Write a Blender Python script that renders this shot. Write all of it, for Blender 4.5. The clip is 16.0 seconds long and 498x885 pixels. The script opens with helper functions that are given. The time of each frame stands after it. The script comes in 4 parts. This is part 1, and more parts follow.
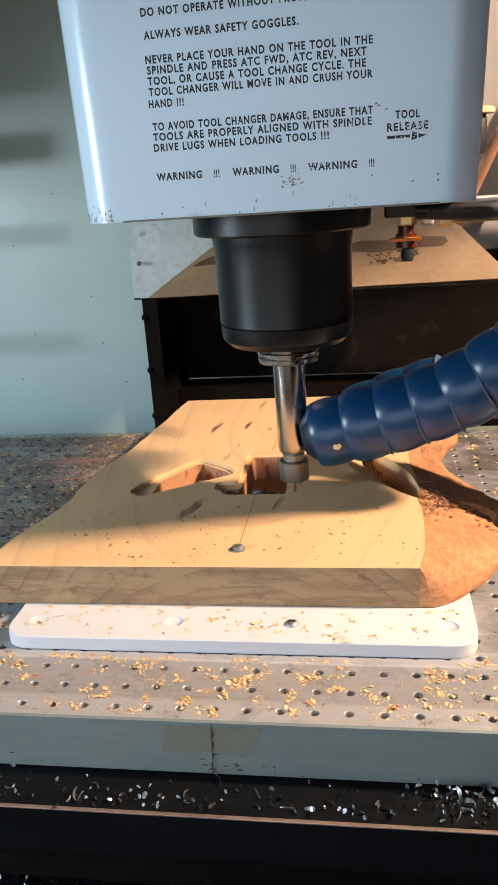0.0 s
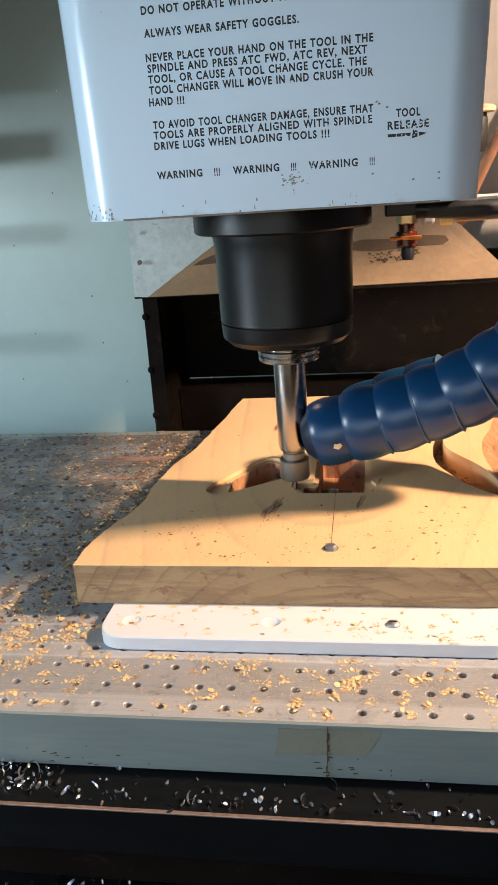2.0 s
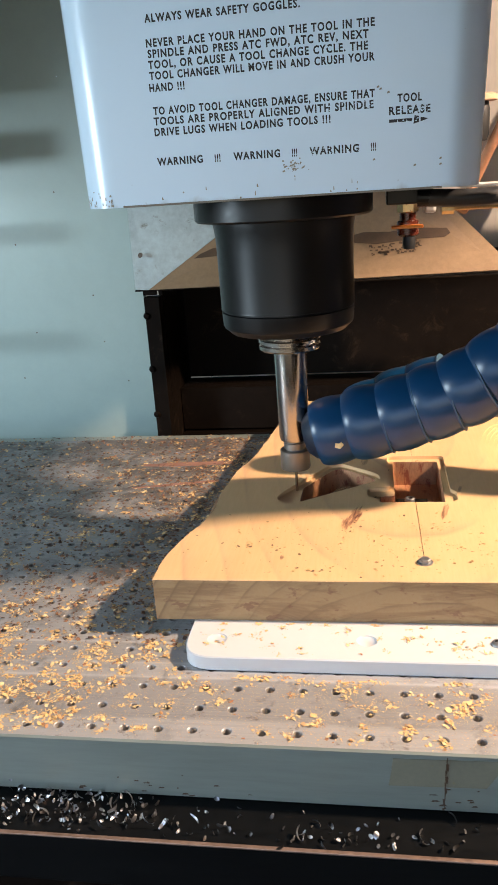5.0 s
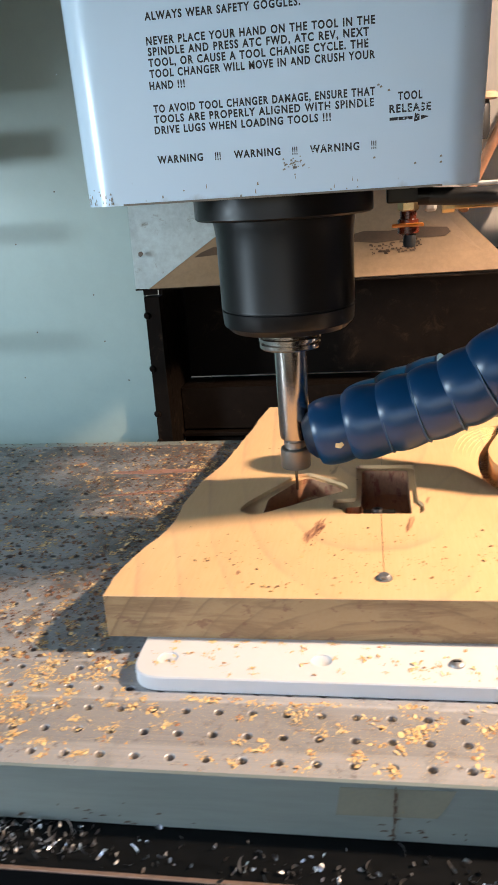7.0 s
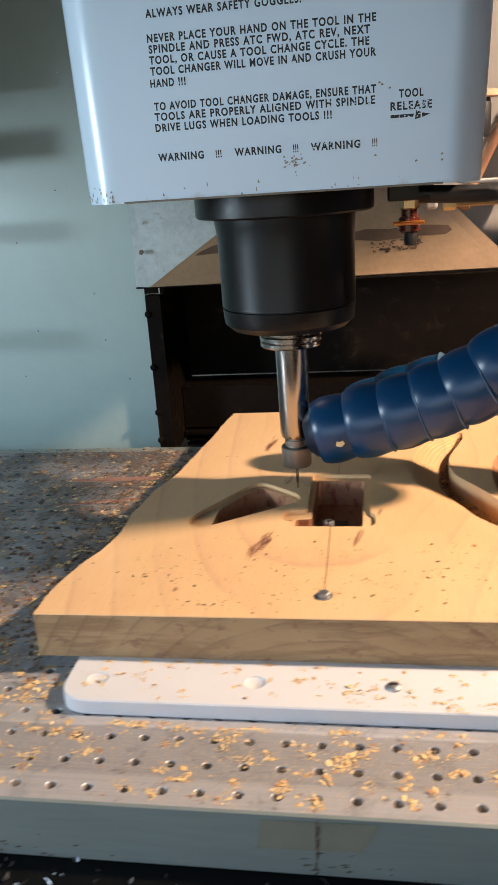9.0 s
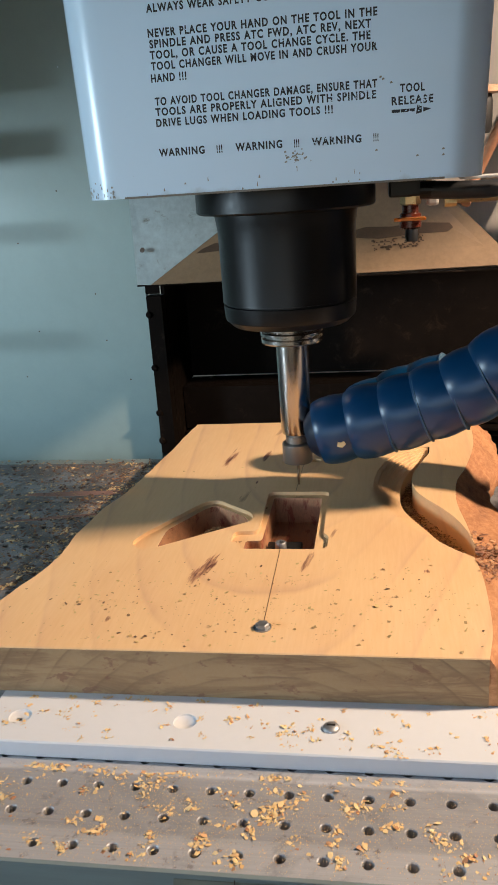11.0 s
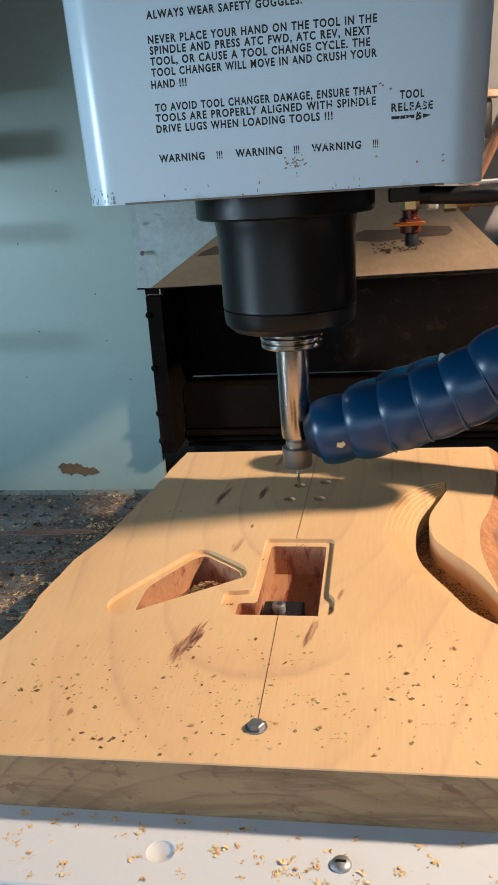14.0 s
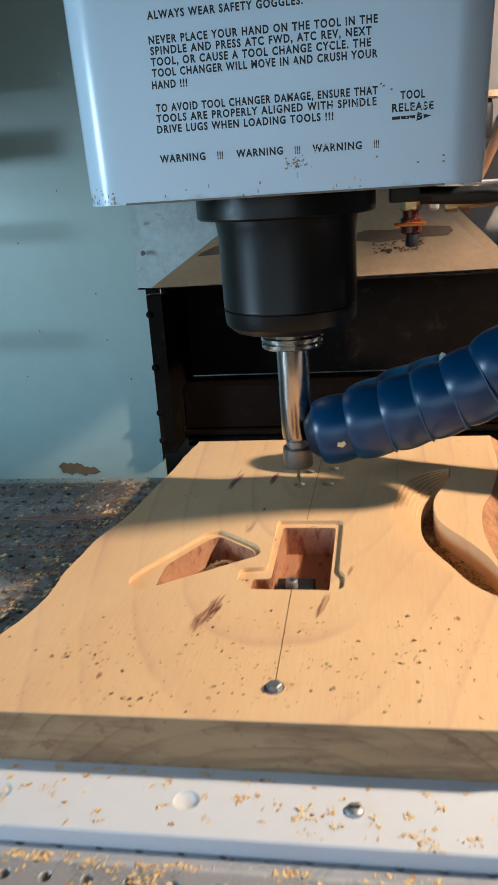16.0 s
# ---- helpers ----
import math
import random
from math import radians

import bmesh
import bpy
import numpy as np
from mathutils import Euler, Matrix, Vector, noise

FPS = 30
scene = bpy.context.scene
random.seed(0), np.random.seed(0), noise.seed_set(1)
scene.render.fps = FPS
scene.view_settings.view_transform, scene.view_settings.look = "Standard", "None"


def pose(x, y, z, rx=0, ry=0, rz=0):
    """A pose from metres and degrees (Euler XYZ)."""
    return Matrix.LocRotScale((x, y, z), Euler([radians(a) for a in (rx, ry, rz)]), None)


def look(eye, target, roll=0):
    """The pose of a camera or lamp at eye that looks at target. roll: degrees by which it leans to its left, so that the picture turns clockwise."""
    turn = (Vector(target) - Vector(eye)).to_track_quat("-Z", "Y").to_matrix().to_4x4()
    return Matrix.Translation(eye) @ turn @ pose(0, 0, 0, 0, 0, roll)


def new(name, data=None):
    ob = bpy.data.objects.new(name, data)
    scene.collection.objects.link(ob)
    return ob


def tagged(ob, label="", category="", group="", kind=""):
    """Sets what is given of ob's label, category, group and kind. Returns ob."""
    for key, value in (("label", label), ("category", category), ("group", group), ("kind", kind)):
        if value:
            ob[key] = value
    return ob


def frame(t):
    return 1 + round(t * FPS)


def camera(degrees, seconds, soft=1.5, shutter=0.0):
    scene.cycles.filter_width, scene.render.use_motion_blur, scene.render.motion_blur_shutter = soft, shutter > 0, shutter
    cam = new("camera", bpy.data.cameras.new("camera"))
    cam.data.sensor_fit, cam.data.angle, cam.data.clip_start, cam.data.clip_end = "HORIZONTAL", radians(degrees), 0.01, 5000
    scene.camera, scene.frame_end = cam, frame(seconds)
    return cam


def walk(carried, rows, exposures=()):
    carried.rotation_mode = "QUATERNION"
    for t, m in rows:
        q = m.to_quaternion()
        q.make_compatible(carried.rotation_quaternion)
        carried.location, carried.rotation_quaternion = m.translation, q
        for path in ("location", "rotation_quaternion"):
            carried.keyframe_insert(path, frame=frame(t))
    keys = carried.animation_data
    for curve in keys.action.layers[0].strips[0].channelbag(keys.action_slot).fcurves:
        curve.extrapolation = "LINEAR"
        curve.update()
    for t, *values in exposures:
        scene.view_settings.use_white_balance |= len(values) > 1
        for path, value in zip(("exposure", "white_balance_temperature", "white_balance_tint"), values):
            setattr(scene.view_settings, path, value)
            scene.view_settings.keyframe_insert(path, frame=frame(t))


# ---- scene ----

# ---------------------------------------------------------------- camera
EYE = Vector((0.0, 0.0, 0.3799))
PITCH, YAW, ROLL = radians(18.401), radians(9.790), -3.957
FORWARD = Vector((-math.sin(YAW) * math.cos(PITCH), math.cos(YAW) * math.cos(PITCH), -math.sin(PITCH)))
SIDE, UP = Vector((0.98679, 0.14816, -0.06548)), Vector((0.01446, 0.32207, 0.94661))
cam = camera(34.064, 16.0, soft=1.6, shutter=0.5)


def aim(dx, dy):
    """The held camera, turned by a few thousandths to the side and up."""
    return look(EYE, EYE + FORWARD - SIDE * dx + UP * dy, ROLL)


walk(cam, [(0.0, aim(-0.00486, 0.00264)), (1.5, aim(-0.00465, 0.00222)), (2.5, aim(-0.00382, 0.00188)),
           (4.0, aim(-0.00285, 0.00118)), (6.5, aim(-0.0025, 0.00097)), (7.5, aim(-0.00194, 0.0002)),
           (8.5, aim(-0.00132, -0.00062)), (9.2, aim(-0.0013, -0.0009)), (11.5, aim(0.0002, -0.0001)),
           (13.0, aim(-0.0005, 0.0002)), (14.5, aim(-0.0002, -0.0001)), (16.0, aim(0.00035, -0.0005))],
     exposures=[(0.0, 1.14, 6150, 15), (4.0, 1.18, 6150, 14), (7.0, 1.18, 6050, 14), (7.7, 1.02, 6050, 15), (9.2, 0.92, 6050, 14), (11.5, 0.66, 5800, 10), (13.5, 0.66, 5650, 9), (14.5, 0.66, 5450, 7), (16.0, 0.64, 5300, 6)])

# ---------------------------------------------------------------- light
world = bpy.data.worlds.new("daylight")
scene.world = world
world.use_nodes = True
wn, wl = world.node_tree.nodes, world.node_tree.links
sky = wn.new("ShaderNodeTexSky")
sky.sky_type, sky.sun_disc = "NISHITA", False
sky.sun_elevation, sky.sun_rotation = radians(48), radians(153)
wl.new(sky.outputs[0], wn["Background"].inputs[0])
wn["Background"].inputs[1].default_value = 0.185

# sun through the gap left in the added roof, on the back guard
sun = new("sun", bpy.data.lights.new("sun", "SUN"))
sun.data.energy, sun.data.angle, sun.data.color = 1.5, radians(0.6), (1.0, 0.84, 0.68)
sun.matrix_world = look((0.3, -0.6, 0.75), (0, 0, 0))

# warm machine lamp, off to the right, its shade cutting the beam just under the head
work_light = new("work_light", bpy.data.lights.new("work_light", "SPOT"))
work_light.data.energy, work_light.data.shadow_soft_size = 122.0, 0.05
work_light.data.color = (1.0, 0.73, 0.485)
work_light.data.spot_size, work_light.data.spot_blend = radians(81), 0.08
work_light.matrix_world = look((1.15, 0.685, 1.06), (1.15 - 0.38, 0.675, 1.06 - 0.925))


# added area lamp, unseen at the left, to brighten back guard and head edge
side_fill = new("side_fill", bpy.data.lights.new("side_fill", "AREA"))
side_fill.data.shape, side_fill.data.size, side_fill.data.size_y = "RECTANGLE", 0.30, 0.26
side_fill.data.energy, side_fill.data.color, side_fill.data.spread = 5.6, (0.78, 0.95, 1.0), radians(120)
side_fill.matrix_world = look((-1.60, 0.0, 0.45), (-0.6, 1.25, -0.05))


# ---------------------------------------------------------------- materials
def material(name):
    m = bpy.data.materials.new(name)
    m.use_nodes = True
    t = m.node_tree
    return m, t.nodes, t.links, t.nodes["Principled BSDF"]


def coords(n, l, scale=(1, 1, 1), source="Object"):
    c, mp = n.new("ShaderNodeTexCoord"), n.new("ShaderNodeMapping")
    l.new(c.outputs[source], mp.inputs[0])
    mp.inputs["Scale"].default_value = scale
    return mp.outputs[0]


def noise_node(n, l, vec, scale, detail=4, rough=0.6, distort=0.0):
    t = n.new("ShaderNodeTexNoise")
    l.new(vec, t.inputs["Vector"])
    t.inputs["Scale"].default_value, t.inputs["Detail"].default_value = scale, detail
    t.inputs["Roughness"].default_value, t.inputs["Distortion"].default_value = rough, distort
    return t.outputs["Fac"]


def ramp(n, l, fac, stops):
    r = n.new("ShaderNodeValToRGB")
    while len(r.color_ramp.elements) < len(stops):
        r.color_ramp.elements.new(0.5)
    for e, (p, c) in zip(r.color_ramp.elements, stops):
        e.position = p
        e.color = (*c, 1) if len(c) == 3 else c
    l.new(fac, r.inputs[0])
    return r.outputs[0]


def grey(v):
    return (v, v, v)


def mix(n, l, fac, a, b, kind="MIX"):
    m = n.new("ShaderNodeMix")
    m.data_type, m.blend_type = "RGBA", kind
    for sock, val in ((m.inputs[0], fac), (m.inputs[6], a), (m.inputs[7], b)):
        if isinstance(val, bpy.types.NodeSocket):
            l.new(val, sock)
        elif isinstance(val, tuple):
            sock.default_value = (*val, 1)
        else:
            sock.default_value = val
    return m.outputs[2]


def calc(n, l, op, a, b=0.0, c=0.0):
    m = n.new("ShaderNodeMath")
    m.operation = op
    for sock, val in zip(m.inputs, (a, b, c)):
        if isinstance(val, bpy.types.NodeSocket):
            l.new(val, sock)
        else:
            sock.default_value = val
    return m.outputs[0]


def bump(n, l, bsdf, height, strength=0.2, distance=0.001):
    b = n.new("ShaderNodeBump")
    b.inputs["Strength"].default_value, b.inputs["Distance"].default_value = strength, distance
    l.new(height, b.inputs["Height"])
    l.new(b.outputs[0], bsdf.inputs["Normal"])


def plain(name, base, rough=0.5, metal=0.0, scale=30.0, vary=0.25, relief=0.1, stretch=(1, 1, 1), dirt=None, dirt_at=0.62, spec=0.5, gloss=0.1):
    """A surface with broad tone changes, fine grain, smudges and relief."""
    m, n, l, b = material(name)
    v = coords(n, l, stretch)
    big, fine = noise_node(n, l, v, scale * 0.25, 5), noise_node(n, l, v, scale * 5, 4, 0.7)
    lo, hi = tuple(x * (1 - vary) for x in base), tuple(min(1, x * (1 + vary * 0.6)) for x in base)
    col = ramp(n, l, big, [(0.3, lo), (0.7, hi)])
    col = mix(n, l, 0.35, col, ramp(n, l, fine, [(0.35, lo), (0.65, hi)]))
    if dirt:
        spots = noise_node(n, l, v, scale * 1.3, 8, 0.75, 0.6)
        col = mix(n, l, ramp(n, l, spots, [(dirt_at, grey(0)), (dirt_at + 0.1, grey(1))]), col, dirt)
    l.new(col, b.inputs["Base Color"])
    l.new(ramp(n, l, fine, [(0.3, grey(max(0.03, rough - gloss))), (0.7, grey(min(1, rough + gloss * 1.2)))]), b.inputs["Roughness"])
    b.inputs["Metallic"].default_value = metal
    b.inputs["Specular IOR Level"].default_value = spec
    bump(n, l, b, fine, relief, 0.0006)
    return m


def head_paint():
    """Satin pale paint, with oily brown smears rising from the lower edge."""
    m, n, l, b = material("head_paint")
    v = coords(n, l)
    sep = n.new("ShaderNodeSeparateXYZ")
    l.new(v, sep.inputs[0])
    soft = noise_node(n, l, v, 3, 2)
    col = ramp(n, l, soft, [(0.3, (0.575, 0.70, 0.81)), (0.7, (0.60, 0.73, 0.84))])
    rise = calc(n, l, "MULTIPLY", calc(n, l, "SUBTRACT", 0.354, sep.outputs[2]), 40.0)
    smear = noise_node(n, l, coords(n, l, (1, 1, 0.45)), 42, 6, 0.62, 0.5)
    smear = calc(n, l, "ADD", smear, calc(n, l, "MINIMUM", calc(n, l, "MAXIMUM", rise, -0.4), 0.26))
    col = mix(n, l, ramp(n, l, smear, [(0.66, grey(0)), (0.96, grey(0.5))]), col, (0.27, 0.235, 0.19))
    fleck = noise_node(n, l, v, 150, 5, 0.7)
    col = mix(n, l, ramp(n, l, fleck, [(0.70, grey(0)), (0.74, grey(0.5))]), col, (0.32, 0.33, 0.33))
    l.new(col, b.inputs["Base Color"])
    b.inputs["Roughness"].default_value = 0.27
    return m


HEAD_PAINT = head_paint()
WALL_PAINT = plain("wall_paint", (0.28, 0.355, 0.33), 0.38, scale=8, vary=0.08, relief=0.04, dirt=(0.40, 0.44, 0.42), dirt_at=0.72)
CREAM_PAINT = plain("cream_paint", (0.86, 0.69, 0.52), 0.6, scale=10, vary=0.14, relief=0.06, stretch=(3, 3, 0.6), dirt=(0.45, 0.36, 0.26), dirt_at=0.62)
TAN_STEEL = plain("oily_hood_paint", (0.28, 0.18, 0.10), 0.42, scale=18, vary=0.30, relief=0.06, dirt=(0.25, 0.19, 0.12), dirt_at=0.64)
GUSSET_PAINT = plain("gusset_paint", (0.46, 0.54, 0.54), 0.4, scale=18, vary=0.36, relief=0.05, dirt=(0.2, 0.185, 0.15), dirt_at=0.58)
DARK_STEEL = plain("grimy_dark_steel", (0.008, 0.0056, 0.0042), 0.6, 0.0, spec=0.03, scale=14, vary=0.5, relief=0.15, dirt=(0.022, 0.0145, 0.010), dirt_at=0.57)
TABLE_STEEL = plain("oily_table_steel", (0.005, 0.0055, 0.006), 0.5, 0.0, spec=0.1, scale=20, vary=0.4, relief=0.1, stretch=(0.4, 1, 1), dirt=(0.09, 0.06, 0.045), dirt_at=0.64)
WORN_EDGE = plain("worn_bare_edge", (0.42, 0.28, 0.21), 0.42, 0.7, scale=40, vary=0.4, relief=0.1)
NOSE_BLACK = plain("black_spindle_coat", (0.0065, 0.0064, 0.0064), 0.36, 0.0, scale=25, vary=0.35, relief=0.03, gloss=0.06, spec=0.30, dirt=(0.03, 0.027, 0.024), dirt_at=0.7)
RUBBER = plain("black_rubber", (0.015, 0.015, 0.016), 0.5, scale=60, vary=0.3, relief=0.1)
WHITE_PLASTIC = plain("white_plastic", (0.64, 0.645, 0.655), 0.42, scale=30, vary=0.04, relief=0.06)
BLUE_PLASTIC = plain("blue_plastic", (0.003, 0.038, 0.105), 0.32, scale=40, vary=0.10, relief=0.0, gloss=0.015)
NAVY = plain("dark_navy_plastic", (0.004, 0.011, 0.028), 0.4, scale=60, vary=0.2)
BLUE_EDGE = plain("pale_blue_rim", (0.035, 0.09, 0.15), 0.45, scale=60, vary=0.3)
ORANGE = plain("orange_plastic", (0.85, 0.24, 0.02), 0.4, scale=80, vary=0.15)
BRASS = plain("brass", (0.55, 0.40, 0.20), 0.35, 0.9, scale=80, vary=0.3)
COPPER_TUBE = plain("brown_hose", (0.36, 0.17, 0.09), 0.45, scale=70, vary=0.35)
PEACH = plain("peach_plastic", (0.75, 0.45, 0.28), 0.5, scale=60, vary=0.12)
TAPE = plain("masking_tape", (0.21, 0.20, 0.145), 0.6, scale=70, vary=0.2, dirt=(0.24, 0.2, 0.1), dirt_at=0.6)
GRIME = plain("brown_grime", (0.09, 0.052, 0.028), 0.55, scale=80, vary=0.5)
RIM_DIRT = plain("oily_rim_dirt", (0.20, 0.17, 0.13), 0.5, scale=90, vary=0.5)
NUT_STEEL = plain("satin_nut_steel", (0.27, 0.245, 0.22), 0.42, 0.85, scale=90, vary=0.15, relief=0.03)
SCUFF = plain("grey_scuff", (0.25, 0.22, 0.18), 0.5, scale=200, vary=0.4)
RED_STAIN = plain("reddish_stain", (0.36, 0.19, 0.14), 0.55, 0.2, scale=90, vary=0.4)
OILY_RED = plain("oily_dark_red", (0.10, 0.022, 0.010), 0.25, scale=120, vary=0.5)
RUST = plain("rusty_bare_patch", (0.11, 0.065, 0.03), 0.7, scale=120, vary=0.55, relief=0.4)
INK = plain("black_ink", (0.014, 0.014, 0.016), 0.5, scale=300, vary=0.3, dirt=(0.14, 0.15, 0.16), dirt_at=0.72)
PALE_METAL = plain("pale_worn_plate", (0.62, 0.58, 0.55), 0.5, 0.3, scale=80, vary=0.3)
ZINC = plain("zinc_screw", (0.42, 0.42, 0.42), 0.56, 1.0, scale=200, vary=0.3)
BLACK_OXIDE = plain("black_oxide_steel", (0.03, 0.028, 0.027), 0.38, 0.6, scale=90, vary=0.4)
HEARTWOOD = plain("red_heartwood", (0.50, 0.25, 0.125), 0.5, scale=36, vary=0.42, relief=0.25, stretch=(2.6, 0.5, 1.0), dirt=(0.27, 0.075, 0.038), dirt_at=0.52)


def ground_steel():
    m, n, l, b = material("ground_steel")
    v = coords(n, l, (1, 1, 60))
    f = noise_node(n, l, v, 30, 3)
    l.new(ramp(n, l, f, [(0.3, (0.50, 0.46, 0.42)), (0.7, (0.56, 0.52, 0.48))]), b.inputs["Base Color"])
    l.new(ramp(n, l, f, [(0.3, grey(0.17)), (0.7, grey(0.24))]), b.inputs["Roughness"])
    b.inputs["Metallic"].default_value, b.inputs["Anisotropic"].default_value = 1.0, 0.5
    bump(n, l, b, f, 0.015, 0.0002)
    return m


GROUND_STEEL = ground_steel()


def plate_metal():
    """Milled aluminium with passes along the plate, scratches and coolant stains."""
    m, n, l, b = material("milled_aluminium")
    v = coords(n, l)
    sep = n.new("ShaderNodeSeparateXYZ")
    l.new(v, sep.inputs[0])
    wob = noise_node(n, l, coords(n, l, (1, 1, 1)), 5, 3)
    band = calc(n, l, "DIVIDE", calc(n, l, "SUBTRACT", calc(n, l, "ADD", sep.outputs[1], calc(n, l, "MULTIPLY", wob, 0.006)), 0.240), 0.708)
    lines = noise_node(n, l, coords(n, l, (2, 300, 2)), 3, 3)
    stain = noise_node(n, l, v, 9, 8, 0.68, 0.5)
    grime = noise_node(n, l, v, 60, 8, 0.75, 0.4)
    col = ramp(n, l, band, [(0.0, grey(0.46)), (0.034, grey(0.47)), (0.038, grey(0.33)), (0.107, grey(0.35)), (0.1095, grey(0.60)), (0.113, grey(0.45)), (0.133, grey(0.44)), (0.1355, grey(0.60)), (0.139, grey(0.35)), (0.177, grey(0.36)), (0.1795, grey(0.58)), (0.183, grey(0.40)), (0.28, grey(0.33)), (0.62, grey(0.29)), (1.0, grey(0.27))])
    col = mix(n, l, 0.25, col, ramp(n, l, lines, [(0.3, grey(0.2)), (0.7, grey(0.5))]))
    col = mix(n, l, ramp(n, l, stain, [(0.52, grey(0)), (0.66, grey(0.6))]), col, (0.18, 0.19, 0.19))
    # dirt thickening towards the back, deepened to hold the shade there as well
    back_dirt_shade = calc(n, l, "ADD", noise_node(n, l, v, 16, 8, 0.72, 0.6), calc(n, l, "MULTIPLY", calc(n, l, "SUBTRACT", sep.outputs[1], 0.42), 0.28))
    col = mix(n, l, ramp(n, l, back_dirt_shade, [(0.52, grey(0)), (0.66, grey(0.70))]), col, (0.06, 0.056, 0.052))
    col = mix(n, l, ramp(n, l, grime, [(0.58, grey(0)), (0.68, grey(0.85))]), col, (0.11, 0.075, 0.055))
    col = mix(n, l, 1.0, col, (1.02, 1.0, 1.0), "MULTIPLY")
    l.new(col, b.inputs["Base Color"])
    l.new(ramp(n, l, stain, [(0.3, grey(0.38)), (0.7, grey(0.55))]), b.inputs["Roughness"])
    b.inputs["Metallic"].default_value = 0.3
    bump(n, l, b, lines, 0.08, 0.0004)
    return m


ALUMINIUM = plate_metal()
ALUMINIUM_SIDE = plain("sawn_aluminium_edge", (0.29, 0.33, 0.30), 0.42, 0.35, scale=12, vary=0.2, relief=0.05, stretch=(0.35, 1, 4), dirt=(0.16, 0.15, 0.12), dirt_at=0.7)


def slab_wood(name, light, ring_force, spots, rings, ring_tone, swirl=0.0):
    """Pale slab: growth rings round a pith below it, fine fibres along y, purple-brown streaks."""
    m, n, l, b = material(name)
    v = coords(n, l)
    sep = n.new("ShaderNodeSeparateXYZ")
    l.new(v, sep.inputs[0])
    x, y, z = sep.outputs
    warp = noise_node(n, l, coords(n, l, (1, 0.6, 1)), 2.6, 2, 0.4)
    warp2 = noise_node(n, l, coords(n, l, (1, 0.5, 1)), 22, 3, 0.5)
    dx = calc(n, l, "ADD", x, 0.085)
    dip = calc(n, l, "MULTIPLY", calc(n, l, "MAXIMUM", calc(n, l, "SUBTRACT", 0.80, y), -0.05), 0.36)
    dz = calc(n, l, "ADD", z, calc(n, l, "SUBTRACT", dip, 0.03))
    r = calc(n, l, "SQRT", calc(n, l, "ADD", calc(n, l, "MULTIPLY", dx, dx), calc(n, l, "MULTIPLY", dz, dz)))
    r = calc(n, l, "ADD", r, calc(n, l, "MULTIPLY", warp, 0.12))
    r = calc(n, l, "ADD", r, calc(n, l, "MULTIPLY", warp2, 0.006))
    ring = calc(n, l, "FRACT", calc(n, l, "MULTIPLY", r, rings))
    fine = calc(n, l, "FRACT", calc(n, l, "MULTIPLY", r, 170.0))
    fibre = noise_node(n, l, coords(n, l, (7, 0.5, 7)), 60, 4, 0.65)
    broad = noise_node(n, l, coords(n, l, (1, 0.5, 1)), 7, 4)
    col = ramp(n, l, broad, [(0.3, (0.66 * light, 0.395 * light, 0.182 * light)), (0.5, (0.71 * light, 0.452 * light, 0.216 * light)), (0.7, (0.74 * light, 0.492 * light, 0.255 * light))])
    line = ramp(n, l, ring, [(0.0, grey(0.0)), (0.55, grey(0.05)), (0.80, grey(ring_force * 0.35)), (0.92, grey(ring_force)), (0.96, grey(ring_force * 0.4)), (1.0, grey(0.0))])
    come_go = ramp(n, l, noise_node(n, l, coords(n, l, (1.5, 0.6, 1.5)), 9, 3), [(0.38, grey(0.12)), (0.62, grey(1.0))])
    col = mix(n, l, calc(n, l, "MULTIPLY", line, come_go), col, ring_tone)
    col = mix(n, l, ramp(n, l, fine, [(0.0, grey(0.0)), (0.6, grey(0.035)), (1.0, grey(0.0))]), col, (0.55, 0.34, 0.18))
    col = mix(n, l, 0.09, col, ramp(n, l, fibre, [(0.3, (0.45, 0.29, 0.15)), (0.7, (0.85, 0.70, 0.46))]))
    # streaks: centre x, y, half width, half length, lean, strength
    for cx, cy, w, h, lean, s in ((-0.168, 0.800, 0.010, 0.040, 0.12, 1.0), (-0.1256, 0.802, 0.007, 0.028, 0.12, 0.9),
                                  (-0.1440, 0.510, 0.012, 0.034, 0.2, 0.9), (-0.0538, 0.531, 0.006, 0.026, 0.15, 0.6),
                                  (-0.1326, 0.680, 0.008, 0.030, 0.15, 0.45), (-0.0335, 0.588, 0.004, 0.016, 0.2, 0.5),
                                  (0.0478, 0.510, 0.0045, 0.0045, 0.0, 1.0), (-0.118, 0.905, 0.006, 0.03, 0.2, 0.4),
                                  (-0.126, 0.716, 0.003, 0.006, 0.0, 0.9), (-0.205, 0.425, 0.004, 0.006, 0.0, 0.6)):
        ddy = calc(n, l, "SUBTRACT", y, cy)
        ddx = calc(n, l, "SUBTRACT", calc(n, l, "SUBTRACT", x, cx), calc(n, l, "MULTIPLY", ddy, lean))
        ex, ey = calc(n, l, "DIVIDE", ddx, w * 0.75), calc(n, l, "DIVIDE", ddy, h)
        d = calc(n, l, "ADD", calc(n, l, "MULTIPLY", ex, ex), calc(n, l, "MULTIPLY", ey, ey))
        grain = n.new("ShaderNodeCombineXYZ")
        l.new(ddx, grain.inputs[0])
        l.new(calc(n, l, "MULTIPLY", ddy, 0.13), grain.inputs[1])
        grain.inputs[2].default_value = cx * 7
        ragged = noise_node(n, l, grain.outputs[0], 260, 4, 0.6)
        d = calc(n, l, "ADD", d, calc(n, l, "MULTIPLY", calc(n, l, "SUBTRACT", ragged, 0.42), 3.4))
        col = mix(n, l, ramp(n, l, d, [(0.5, grey(s * 0.55)), (1.9, grey(0))]), col, (0.44, 0.17, 0.09))
